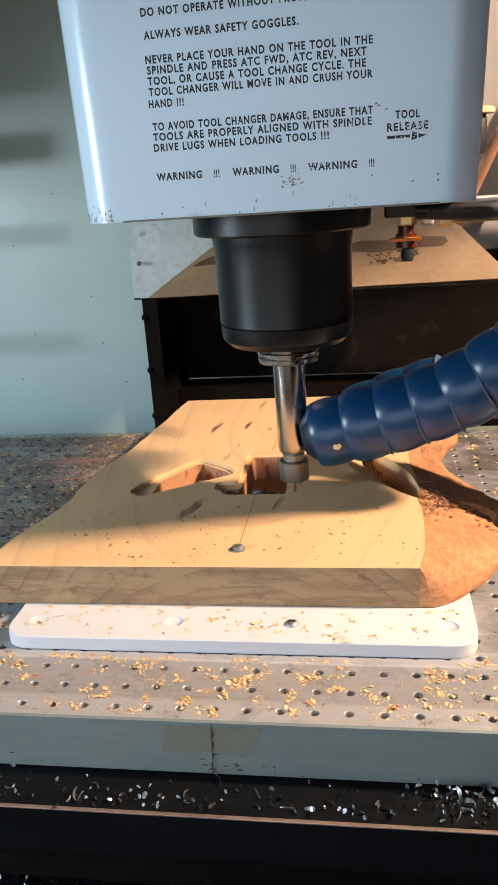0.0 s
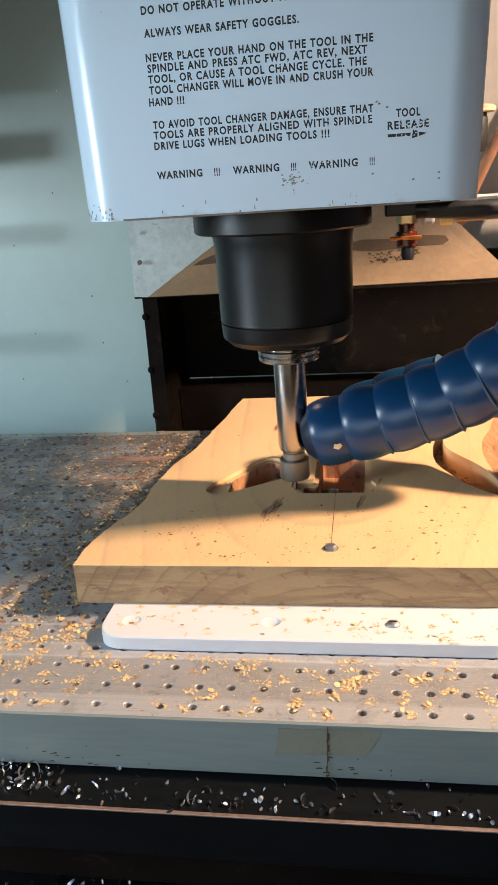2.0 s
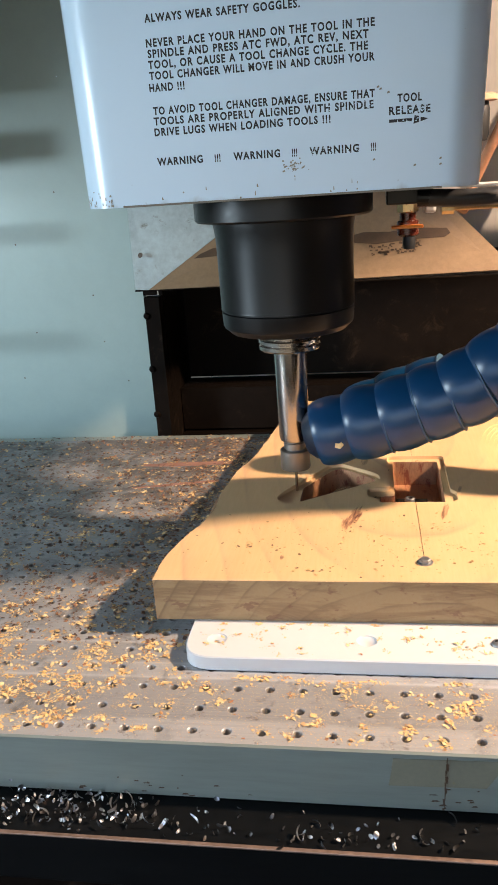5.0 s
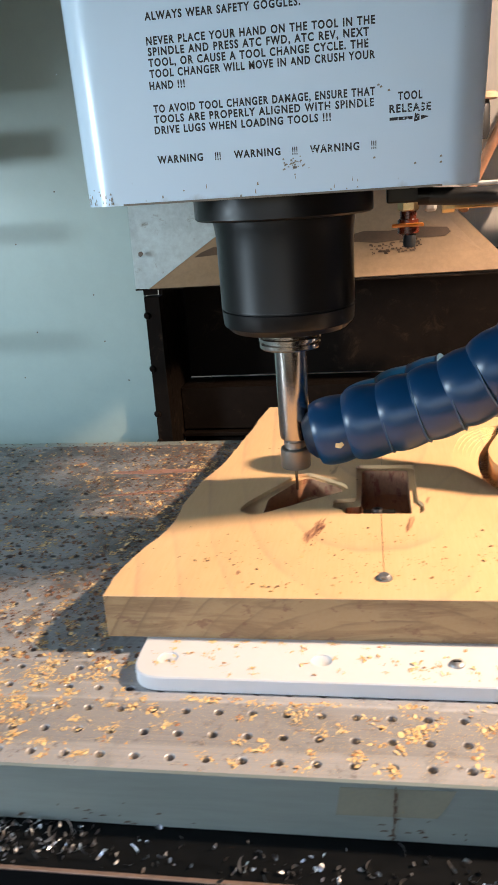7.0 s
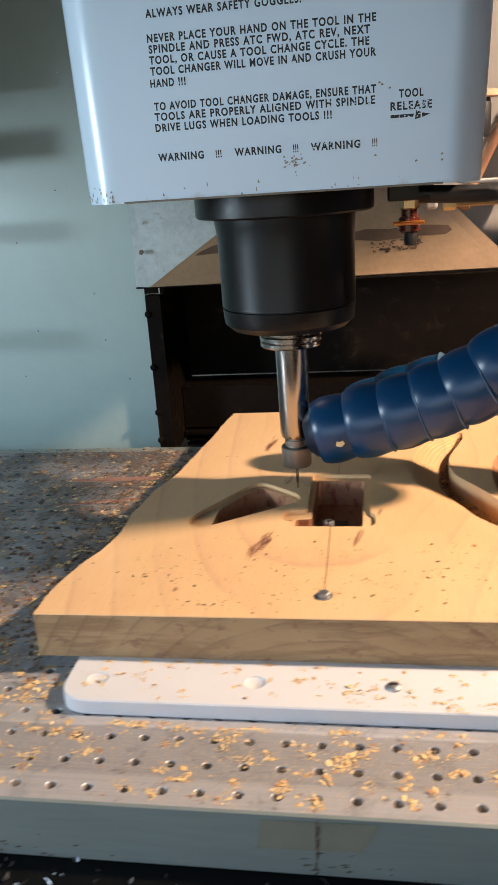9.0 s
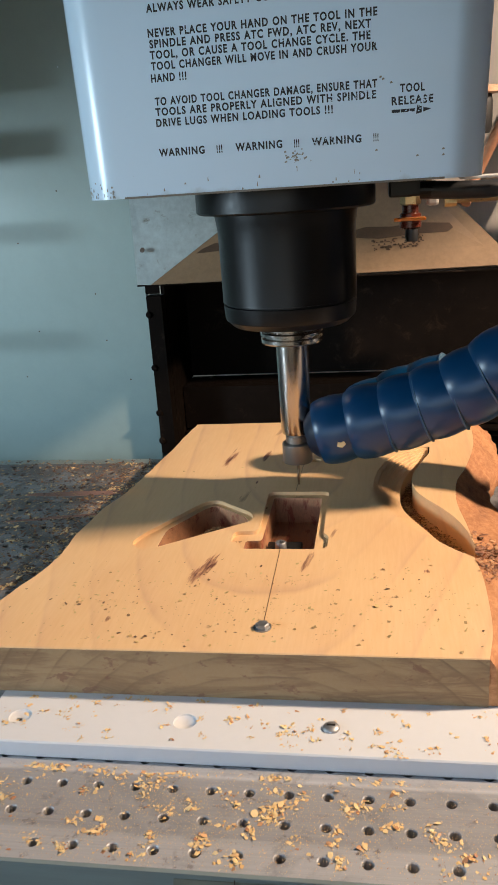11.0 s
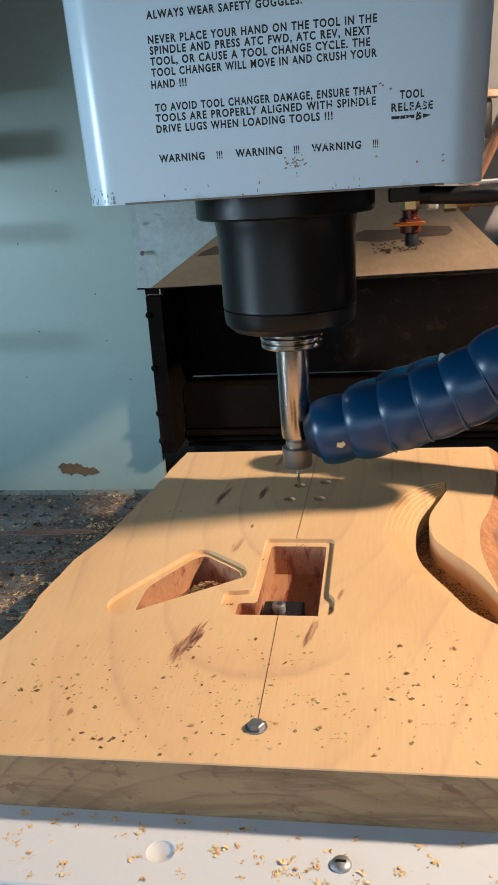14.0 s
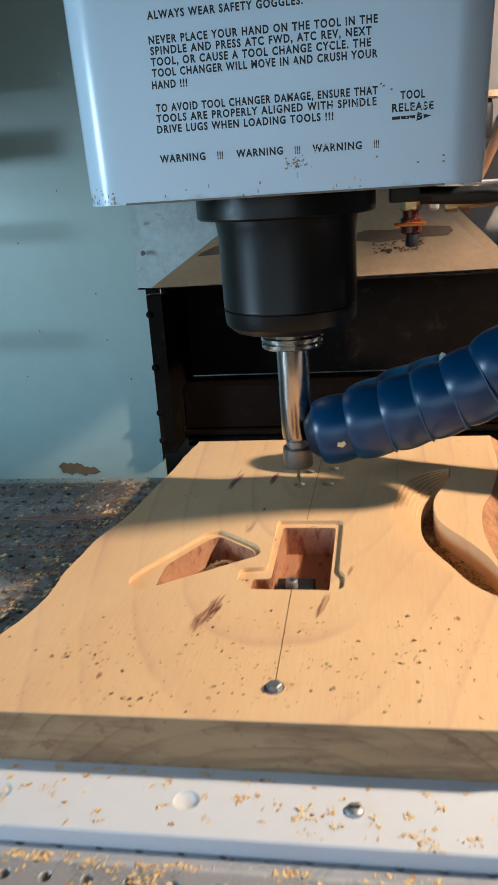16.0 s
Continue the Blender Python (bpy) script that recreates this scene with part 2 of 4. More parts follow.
        col = mix(n, l, ramp(n, l, d, [(0.1, grey(min(1.0, s * 1.2))), (0.75, grey(0))]), col, (0.10, 0.030, 0.022))
    if swirl:
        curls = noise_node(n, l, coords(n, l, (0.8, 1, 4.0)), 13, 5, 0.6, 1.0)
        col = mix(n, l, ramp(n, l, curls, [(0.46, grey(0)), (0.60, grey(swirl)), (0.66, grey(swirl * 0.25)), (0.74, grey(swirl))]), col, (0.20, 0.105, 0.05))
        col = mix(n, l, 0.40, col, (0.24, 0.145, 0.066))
    knots = noise_node(n, l, coords(n, l, (1, 1, 1.6)), 62, 5, 0.6, 0.4)
    col = mix(n, l, ramp(n, l, knots, [(spots, grey(0)), (spots + 0.06, grey(0.7))]), col, (0.20, 0.09, 0.05))
    l.new(col, b.inputs["Base Color"])
    b.inputs["Roughness"].default_value = 0.56
    bump(n, l, b, fibre, 0.12, 0.0005)
    return m


SLAB_WOOD = slab_wood("pale_slab_wood", 1.05, 0.40, 0.71, 29.0, (0.44, 0.21, 0.15))
# stronger end-grain pattern, and a base darkened for the front face's shade
SHADED_END_GRAIN = slab_wood("shaded_end_grain", 0.62, 0.9, 0.60, 52.0, (0.11, 0.055, 0.026), 0.75)


def bark_material(name, tone):
    m, n, l, b = material(name)
    v = coords(n, l, (1, 0.6, 1.4))
    big, fine = noise_node(n, l, v, 13, 7, 0.62, 0.8), noise_node(n, l, v, 160, 5, 0.7)
    col = ramp(n, l, big, [(0.28, (0.16, 0.055, 0.022)), (0.38, (0.38, 0.145, 0.052)), (0.54, (0.50, 0.205, 0.072)), (0.7, (0.57, 0.27, 0.10))])
    col = mix(n, l, 0.34, col, ramp(n, l, fine, [(0.38, (0.14, 0.07, 0.04)), (0.65, (0.6, 0.36, 0.19))]))
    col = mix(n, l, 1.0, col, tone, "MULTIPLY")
    l.new(col, b.inputs["Base Color"])
    b.inputs["Roughness"].default_value = 0.8
    bump(n, l, b, fine, 0.6, 0.002)
    return m


BARK = bark_material("bark_edge", (1.0, 1.0, 1.0))
# same bark multiplied down: the left side's shade is in this colour
SHADED_BARK = bark_material("shaded_bark_edge", (0.36, 0.40, 0.42))


def loose(name, stops, rough=0.6, metal=0.0):
    """Loose bits, each with its own tone."""
    m, n, l, b = material(name)
    g = n.new("ShaderNodeNewGeometry")
    col = ramp(n, l, g.outputs["Random Per Island"], stops)
    fine = noise_node(n, l, coords(n, l), 600, 3)
    col = mix(n, l, 0.3, col, mix(n, l, fine, (0.2, 0.1, 0.05), col))
    l.new(col, b.inputs["Base Color"])
    b.inputs["Roughness"].default_value, b.inputs["Metallic"].default_value = rough, metal
    return m


GOLD_CHIPS = loose("golden_chips", [(0.0, (0.80, 0.50, 0.19)), (0.35, (0.86, 0.62, 0.29)), (0.75, (0.90, 0.70, 0.36)), (0.9, (0.66, 0.36, 0.16)), (1.0, (0.36, 0.16, 0.08))])
DARK_CHIPS = loose("dark_chips", [(0.0, (0.05, 0.035, 0.03)), (0.4, (0.16, 0.08, 0.05)), (0.65, (0.34, 0.17, 0.09)), (0.85, (0.55, 0.36, 0.15)), (1.0, (0.7, 0.52, 0.27))])
BARK_CHIPS = loose("bark_chips", [(0.0, (0.10, 0.045, 0.03)), (0.3, (0.30, 0.13, 0.07)), (0.75, (0.46, 0.22, 0.11)), (1.0, (0.66, 0.42, 0.22))])
# golds darkened for the shade down in the pockets and groove
SHADED_CHIPS = loose("shaded_chips", [(0.0, (0.09, 0.045, 0.028)), (0.3, (0.28, 0.145, 0.07)), (0.7, (0.46, 0.27, 0.12)), (1.0, (0.68, 0.48, 0.22))])
SLAB_CHIPS = loose("slab_chips", [(0.0, (0.10, 0.055, 0.035)), (0.25, (0.34, 0.21, 0.09)), (0.6, (0.58, 0.42, 0.16)), (1.0, (0.74, 0.58, 0.28))])
SWARF = loose("bright_swarf", [(0.0, (0.12, 0.125, 0.13)), (0.5, (0.48, 0.50, 0.52)), (1.0, (0.80, 0.83, 0.86))], 0.38, 1.0)


# ---------------------------------------------------------------- building helpers
def finish(name, mesh, mat, parent=None, label="", smooth=None):
    ob = new(name, mesh)
    for one in mat if isinstance(mat, (list, tuple)) else [mat]:
        mesh.materials.append(one)
    if smooth is not None:
        mesh.shade_smooth()
        mesh.set_sharp_from_angle(angle=radians(smooth))
    if parent is not None:
        ob.parent = parent
    return tagged(ob, label) if label else ob


def part(name, bm, mat, parent=None, label="", smooth=None):
    mesh = bpy.data.meshes.new(name)
    bmesh.ops.recalc_face_normals(bm, faces=bm.faces)
    bm.to_mesh(mesh)
    bm.free()
    return finish(name, mesh, mat, parent, label, smooth)


def thing(name, label, category, group="", kind=""):
    return tagged(new(name), label, category, group, kind)


def box(lo, hi, bevel=0.0, segments=2, bm=None):
    bm = bm or bmesh.new()
    c, s = (Vector(lo) + Vector(hi)) / 2, Vector(hi) - Vector(lo)
    vs = bmesh.ops.create_cube(bm, size=1.0, matrix=Matrix.Translation(c) @ Matrix.Diagonal((*s, 1)))["verts"]
    if bevel:
        es = list({e for v in vs for e in v.link_edges})
        bmesh.ops.bevel(bm, geom=es, offset=bevel, segments=segments, affect="EDGES", profile=0.5)
    return bm


def lathe(profile, n=48, at=(0, 0, 0), axis=(0, 0, 1), bm=None):
    """A turned shape: (radius, height) pairs round an axis."""
    bm = bm or bmesh.new()
    turn = Vector((0, 0, 1)).rotation_difference(Vector(axis)).to_matrix().to_4x4()
    m = Matrix.Translation(at) @ turn
    rings = []
    for r, z in profile:
        if r < 1e-6:
            rings.append([bm.verts.new(m @ Vector((0, 0, z)))])
        else:
            rings.append([bm.verts.new(m @ Vector((r * math.cos(2 * math.pi * i / n), r * math.sin(2 * math.pi * i / n), z))) for i in range(n)])
    for a, b in zip(rings, rings[1:]):
        for i in range(n):
            j = (i + 1) % n
            if len(a) == 1 and len(b) == 1:
                continue
            if len(a) == 1:
                bm.faces.new((a[0], b[i], b[j]))
            elif len(b) == 1:
                bm.faces.new((a[i], a[j], b[0]))
            else:
                bm.faces.new((a[i], a[j], b[j], b[i]))
    return bm


def smooth_path(pts, step):
    """A rounded line through points, resampled at even steps (any dimension)."""
    p = [np.array(q, float) for q in pts]
    p = [2 * p[0] - p[1]] + p + [2 * p[-1] - p[-2]]
    out = []
    for a, b, c, d in zip(p, p[1:], p[2:], p[3:]):
        k = max(2, int(np.linalg.norm(c - b) / step) + 1)
        for i in range(k):
            t = i / k
            out.append(0.5 * (2 * b + (c - a) * t + (2 * a - 5 * b + 4 * c - d) * t * t + (3 * b - a - 3 * c + d) * t ** 3))
    out.append(p[-2])
    return out


def tube(pts, radius, n=16, step=0.01, bm=None):
    bm = bm or bmesh.new()
    path = [Vector(q) for q in smooth_path(pts, step)]
    rings, up = [], Vector((0, 0, 1))
    for i, q in enumerate(path):
        d = (path[min(i + 1, len(path) - 1)] - path[max(i - 1, 0)]).normalized()
        s = d.cross(up).normalized()
        u = s.cross(d)
        rings.append([bm.verts.new(q + radius * (s * math.cos(2 * math.pi * k / n) + u * math.sin(2 * math.pi * k / n))) for k in range(n)])
    for a, b in zip(rings, rings[1:]):
        for k in range(n):
            bm.faces.new((a[k], a[(k + 1) % n], b[(k + 1) % n], b[k]))
    bm.faces.new(rings[0]), bm.faces.new(rings[-1])
    return bm


def sheet(bm, corners, thick, normal):
    """A flat sheet with thickness behind its face."""
    nrm = Vector(normal).normalized() * thick
    a = [bm.verts.new(c) for c in corners]
    b = [bm.verts.new(Vector(c) - nrm) for c in corners]
    bm.faces.new(a), bm.faces.new(b[::-1])
    for i in range(len(a)):
        j = (i + 1) % len(a)
        bm.faces.new((a[j], a[i], b[i], b[j]))
    return bm


def ring_verts(bm, pts, z):
    return [bm.verts.new((p[0], p[1], z)) for p in pts]


def loop_edges(bm, vs):
    return [bm.edges.get((a, b)) or bm.edges.new((a, b)) for a, b in zip(vs, vs[1:] + vs[:1])]


def fill(bm, loops):
    es = [e for lp in loops for e in loop_edges(bm, lp)]
    return bmesh.ops.triangle_fill(bm, use_beauty=True, use_dissolve=False, edges=es)


def wall_between(bm, a, b, closed=True):
    k = len(a)
    return [bm.faces.new((a[i], a[(i + 1) % k], b[(i + 1) % k], b[i])) for i in range(k if closed else k - 1)]


def circle(cx, cy, r, n=20):
    return [(cx + r * math.cos(2 * math.pi * i / n), cy + r * math.sin(2 * math.pi * i / n)) for i in range(n)]


def rounded(pts, r=0.004, n=4):
    """A closed outline with rounded corners."""
    out, k = [], len(pts)
    for i in range(k):
        a, b, c = Vector(pts[i - 1]), Vector(pts[i]), Vector(pts[(i + 1) % k])
        e = min(r, (a - b).length * 0.45, (c - b).length * 0.45)
        p, q = b + (a - b).normalized() * e, b + (c - b).normalized() * e
        for j in range(n + 1):
            t = j / n
            out.append(tuple((1 - t) ** 2 * p + 2 * t * (1 - t) * b + t * t * q))
    return out


# ---------------------------------------------------------------- enclosure
def enclosure():
    w = tagged(part("wall_left", box((-1.60, 1.33, -0.6), (-0.3875, 1.345, 1.5)), WALL_PAINT), "pale grey-green painted sheet-metal guard behind the table", "wall", kind="structure")
    bm = bmesh.new()
    rim = [(0.0, 0.004), (0.012, 0.011), (0.026, 0.009), (0.04, 0.012), (0.055, 0.006), (0.07, 0.007), (0.081, 0.0),
           (0.066, -0.005), (0.05, -0.010), (0.036, -0.007), (0.024, -0.013), (0.008, -0.010)]
    rag = random.Random(4)
    rim = [(x + (u - x) * f + rag.uniform(-0.001, 0.001), z + (v - z) * f + rag.uniform(-0.0022, 0.0022)) for (x, z), (u, v) in zip(rim, rim[1:] + rim[:1]) for f in (0.0, 0.25, 0.5, 0.75)]
    sheet(bm, [(-0.5865 + x, 1.3288, -0.112 + z - x * 0.12) for x, z in rim], 0.0008, (0, -1, 0))
    part("bare_patch", bm, RUST, w, "brown rusty patch where the paint has peeled")
    for x, z in ((-0.60, 0.29), (-0.585, 0.14), (-0.465, 0.12), (-0.43, 0.05), (-0.52, 0.37), (-0.475, 0.20), (-0.62, 0.06)):
        part("paint_chip", lathe([(0.0, 0.0006), (0.0011, 0.0004), (0.0014, 0.0)], 8, (x, 1.3298, z), (0, -1, 0)), GRIME, w)
    # unseen side wall, its opening made for the added lamp
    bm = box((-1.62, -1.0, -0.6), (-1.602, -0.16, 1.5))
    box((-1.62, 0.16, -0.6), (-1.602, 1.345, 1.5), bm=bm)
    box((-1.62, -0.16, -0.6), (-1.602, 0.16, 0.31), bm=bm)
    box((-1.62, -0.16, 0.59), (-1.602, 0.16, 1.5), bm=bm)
    tagged(part("wall_side", bm, WALL_PAINT), "unseen grey-green side wall with an opening made for the added lamp", "wall", kind="structure")
    # unseen bars, added only to throw soft shade bands on the back guard
    rails = thing("shade_rail", "unseen bars added to cast soft bands of shade on the back guard", "rail")
    for z0, z1 in ((0.158, 0.164), (0.318, 0.328), (0.418, 0.458), (0.505, 0.548), (0.574, 0.90)):
        part("rail", box((-1.30, 1.165, z0), (-0.628, 1.185, z1), 0.002), WALL_PAINT, rails)
    for x in (-1.28, -0.90):
        part("upright", box((x, 1.186, -0.598), (x + 0.03, 1.206, 0.72), 0.002), WALL_PAINT, rails)
    # unseen sheet, added to shade the upper back guard from the side lamp
    bm = sheet(bmesh.new(), [(-1.42, 0.80, 0.455), (-0.80, 0.50, 0.455), (-0.80, 0.50, 1.499), (-1.42, 0.80, 1.499)], 0.003, (-0.43, -0.9, 0))
    tagged(part("wall_shade_sheet", bm, WALL_PAINT), "unseen sheet added to keep the side lamp off the upper guard", "wall", kind="structure")
    # unseen and dark, added so less light reaches the head's right edge
    tagged(part("wall_right", box((1.4005, -1.0, -0.6), (1.42, 1.72, 1.5)), DARK_STEEL), "unseen dark side wall added to keep the head's right edge dim", "wall", kind="structure")
    tagged(part("wall_back", box((-0.36, 1.70, -0.6), (1.40, 1.72, 1.5)), CREAM_PAINT), "stained cream sheet-metal guard lit by warm light", "wall", kind="structure")
    # unseen front wall, added to cut daylight from the right and from high up
    bm = box((0.30, -1.0, -0.6), (1.40, -0.98, 1.5))
    box((-1.60, -1.0, 0.85), (0.298, -0.98, 1.5), bm=bm)
    tagged(part("wall_front", bm, DARK_STEEL), "unseen dark front wall added to cut the daylight coming in", "wall", kind="structure")
    # unseen roof, added to block sky light; its gap lets sun onto wall_back
    bm = box((-1.62, -1.0, 1.501), (0.32, 1.72, 1.52))
    box((0.32, -1.0, 1.501), (1.00, 0.68, 1.52), bm=bm)
    box((0.32, 1.12, 1.501), (1.00, 1.72, 1.52), bm=bm)
    box((1.00, -1.0, 1.501), (1.42, 1.72, 1.52), bm=bm)
    tagged(part("ceiling", bm, DARK_STEEL), "unseen dark roof added to block the sky, with a gap for the sun", "ceiling", kind="structure")
    tagged(part("floor", box((-1.62, -1.2, -0.64), (1.42, 1.75, -0.60)), DARK_STEEL), "dark oily chip pan under the table", "floor", kind="structure")


def column_cover():
    c = thing("column_way_cover", "dark grimy steel way cover behind the spindle", "way cover")
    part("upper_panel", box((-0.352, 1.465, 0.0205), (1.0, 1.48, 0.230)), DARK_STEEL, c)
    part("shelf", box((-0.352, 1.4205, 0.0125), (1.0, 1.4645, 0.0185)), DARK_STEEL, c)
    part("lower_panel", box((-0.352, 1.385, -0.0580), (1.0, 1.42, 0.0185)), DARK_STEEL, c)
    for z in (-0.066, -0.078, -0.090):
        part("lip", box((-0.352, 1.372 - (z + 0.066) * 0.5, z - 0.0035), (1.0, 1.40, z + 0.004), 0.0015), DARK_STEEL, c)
    # black sheet added for the darkness of the gap below the lips
    part("gap_sheet", box((-0.352, 1.43, -0.6), (1.0, 1.44, -0.03)), RUBBER, c)
    p = thing("guard_post", "dark brown steel post with bolt heads beside the painted guard", "post")
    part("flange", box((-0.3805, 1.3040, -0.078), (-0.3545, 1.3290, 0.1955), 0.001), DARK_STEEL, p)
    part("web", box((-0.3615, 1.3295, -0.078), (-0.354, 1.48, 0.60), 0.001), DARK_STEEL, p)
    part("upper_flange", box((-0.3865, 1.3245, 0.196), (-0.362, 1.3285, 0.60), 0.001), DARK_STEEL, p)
    for z in (0.165, 0.075, -0.005, -0.055):
        part("bolt", lathe([(0.0, 0.005), (0.0045, 0.004), (0.006, 0.0)], 12, (-0.3778, 1.3038, z), (0, -1, 0)), DARK_STEEL, p)


# ---------------------------------------------------------------- things that ride on the table
RIDING = []


def riding(ob):
    RIDING.append(ob)
    return ob


PX0, PY0, PITCH_HOLES = -0.2283, 0.2515, 0.0254


def fixture_plate():
    """Thick plate whose top is a lattice of bored, countersunk holes."""
    p = riding(thing("fixture_plate", "thick milled aluminium fixture plate drilled with a grid of holes", "fixture plate"))
    x_from, x_to = PX0 - 0.0127 - 36 * 0.0254, PX0 - 0.0127 + 46 * 0.0254
    y_from, y_to = PY0 - 0.0127, PY0 + 26.5 * 0.0254
    verts, faces, n = [], [], 12
    square = []
    for i in range(n):
        a = 2 * math.pi * i / n + math.pi / 4
        c, s = math.cos(a), math.sin(a)
        k = 1 / max(abs(c), abs(s))
        square.append((c * k, s * k))
    for i in range(82):
        for j in range(27):
            cx, cy = x_from + 0.0254 * (i + 0.5), y_from + 0.0254 * (j + 0.5)
            base = len(verts)
            for r, z, sq in ((0.0127, 0.0, True), (0.0041, 0.0, False), (0.0035, -0.0006, False), (0.0035, -0.042, False)):
                for q in range(n):
                    a = 2 * math.pi * q / n + math.pi / 4
                    u, w = square[q] if sq else (math.cos(a), math.sin(a))
                    verts.append((cx + r * u, cy + r * w, z))
            for ring in range(3):
                for q in range(n):
                    q2 = (q + 1) % n
                    faces.append((base + ring * n + q, base + ring * n + q2, base + ring * n + n + q2, base + ring * n + n + q))
            faces.append(tuple(base + 3 * n + q for q in range(n)))
    mesh = bpy.data.meshes.new("bored_top")
    mesh.from_pydata(verts, [], faces)
    weld = bmesh.new()
    weld.from_mesh(mesh)
    bmesh.ops.remove_doubles(weld, verts=weld.verts, dist=0.0001)
    bmesh.ops.recalc_face_normals(weld, faces=weld.faces)
    weld.to_mesh(mesh)
    weld.free()
    if mesh.polygons[0].normal.z < 0:
        mesh.flip_normals()
    finish("bored_top", mesh, ALUMINIUM, p)
    bm = bmesh.new()
    lo, hi = (x_from, 0.2369, -0.0465), (x_to, 0.945, 0.0)
    b = [bm.verts.new(c) for c in ((lo[0], lo[1], lo[2]), (hi[0], lo[1], lo[2]), (hi[0], hi[1], lo[2]), (lo[0], hi[1], lo[2]))]
    mid = [bm.verts.new(c) for c in ((lo[0], lo[1], -0.0011), (hi[0], lo[1], -0.0011), (hi[0], hi[1], -0.0011), (lo[0], hi[1], -0.0011))]
    top = [bm.verts.new(c) for c in ((lo[0], y_from, 0), (hi[0], y_from, 0), (hi[0], y_to, 0), (lo[0], y_to, 0))]
    bm.faces.new(b[::-1])
    wall_between(bm, b, mid), wall_between(bm, mid, top)
    part("slab", bm, ALUMINIUM_SIDE, p)
    for x1, y1, x2, y2, w in ((-0.445, 0.8075, -0.318, 0.8165, 0.0085), (-0.435, 0.7230, -0.325, 0.7480, 0.0040)):
        pts = [(x1, y1 - w * 0.3), (x1 * 0.6 + x2 * 0.4, y1 * 0.6 + y2 * 0.4 - w), (x2, y2 - w * 0.7), (x2, y2 + w * 0.6), (x1 * 0.5 + x2 * 0.5, (y1 + y2) / 2 + w * 0.9), (x1, y1 + w * 0.5)]
        part("rust_stripe", sheet(bmesh.new(), [(x, y, 0.0005) for x, y in pts], 0.0004, (0, 0, 1)), RED_STAIN, p, "long reddish stain on the plate")
    bm = sheet(bmesh.new(), [(-0.1108, 0.2364, -0.0046), (-0.0364, 0.2364, -0.0036), (-0.041, 0.2364, -0.014), (-0.0483, 0.2364, -0.026), (-0.114, 0.2364, -0.0272), (-0.112, 0.2364, -0.015)], 0.0003, (0, -1, 0))
    tape = riding(tagged(part("tape_strip", bm, TAPE), "yellowed masking tape on the front of the aluminium plate", "tape"))
    bm = bmesh.new()
    rng = random.Random(4)
    z = -0.002
    while z > -0.044:
        h, w = rng.uniform(0.002, 0.006), rng.uniform(0.0006, 0.0024)
        x = -0.0745 + z * 0.05 + rng.uniform(-0.0006, 0.0006)
        sheet(bm, [(x - w / 2, 0.2359, z), (x + w / 2, 0.2359, z), (x + w * 0.4, 0.2359, max(-0.0455, z - h)), (x - w * 0.4, 0.2359, max(-0.0455, z - h))], 0.0002, (0, -1, 0))
        z -= h * 0.9
    part("oil_run", bm, GRIME, tape, "dark oil run down the tape")
    bm = bmesh.new()
    for k in range(34):
        x, zz = rng.choice((rng.gauss(-0.29, 0.025), rng.gauss(-0.055, 0.02), rng.uniform(-0.5, 0.15))), -0.046 + abs(rng.gauss(0, 0.008))
        w, h = rng.uniform(0.001, 0.006), rng.uniform(0.0005, 0.0016)
        sheet(bm, [(x, 0.2366, zz), (x + w, 0.2366, zz + h * 0.3), (x + w * 0.8, 0.2366, zz + h), (x + w * 0.2, 0.2366, zz + h * 0.9)], 0.0002, (0, -1, 0))
    tagged(part("grime_spots", bm, GRIME, p, "brown smudges along the lower edge"), kind="stuff")


def machine_table():
    p = riding(thing("machine_table", "black oily machine table with a worn bare front edge", "machine table"))
    part("bed", box((-1.35, 0.1943, -0.0885), (1.35, 0.99, -0.0475), 0.0012), TABLE_STEEL, p)
    part("worn_edge", box((-1.35, 0.1937, -0.0487), (1.35, 0.1968, -0.0469), 0.0006), WORN_EDGE, p, "bare worn metal edge")
    part("apron", box((-1.35, 0.2230, -0.145), (1.35, 0.96, -0.0890), 0.002), DARK_STEEL, p)
    part("lower_ledge", box((-1.35, 0.205, -0.165), (1.35, 0.98, -0.1455), 0.003), TABLE_STEEL, p)


BOARD_Z = 0.0127
SLAB_Z = 0.052


def white_board():
    bm = bmesh.new()
    outer = rounded([(-0.2785, 0.3255), (0.1285, 0.3255), (0.1285, 0.88), (-0.2785, 0.88)], 0.026, 8)
    inset = rounded([(-0.2775, 0.3265), (0.1275, 0.3265), (0.1275, 0.879), (-0.2775, 0.879)], 0.025, 8)
    holes = [(-0.2528, 0.3525), (-0.1291, 0.354), (0.1057, 0.3542)]
    top, shoulder, low = ring_verts(bm, inset, BOARD_Z), ring_verts(bm, outer, BOARD_Z - 0.001), ring_verts(bm, outer, 0.0005)
    loops = [top]
    for cx, cy in holes:
        a, b, c = ring_verts(bm, circle(cx, cy, 0.0085), BOARD_Z), ring_verts(bm, circle(cx, cy, 0.0080), BOARD_Z - 0.0010), ring_verts(bm, circle(cx, cy, 0.0030), BOARD_Z - 0.0036)
        loops.append(a)
        wall_between(bm, a, b), wall_between(bm, b, c), bm.faces.new(c)
    fill(bm, loops)
    wall_between(bm, top, shoulder), wall_between(bm, shoulder, low), bm.faces.new(low)
    riding(tagged(part("plastic_board", bm, WHITE_PLASTIC, smooth=30), "white plastic spacer board with countersunk screw holes under the slab", "board"))
    s = riding(thing("pan_screw", "shiny pan-head screw in the white plastic board", "screw"))
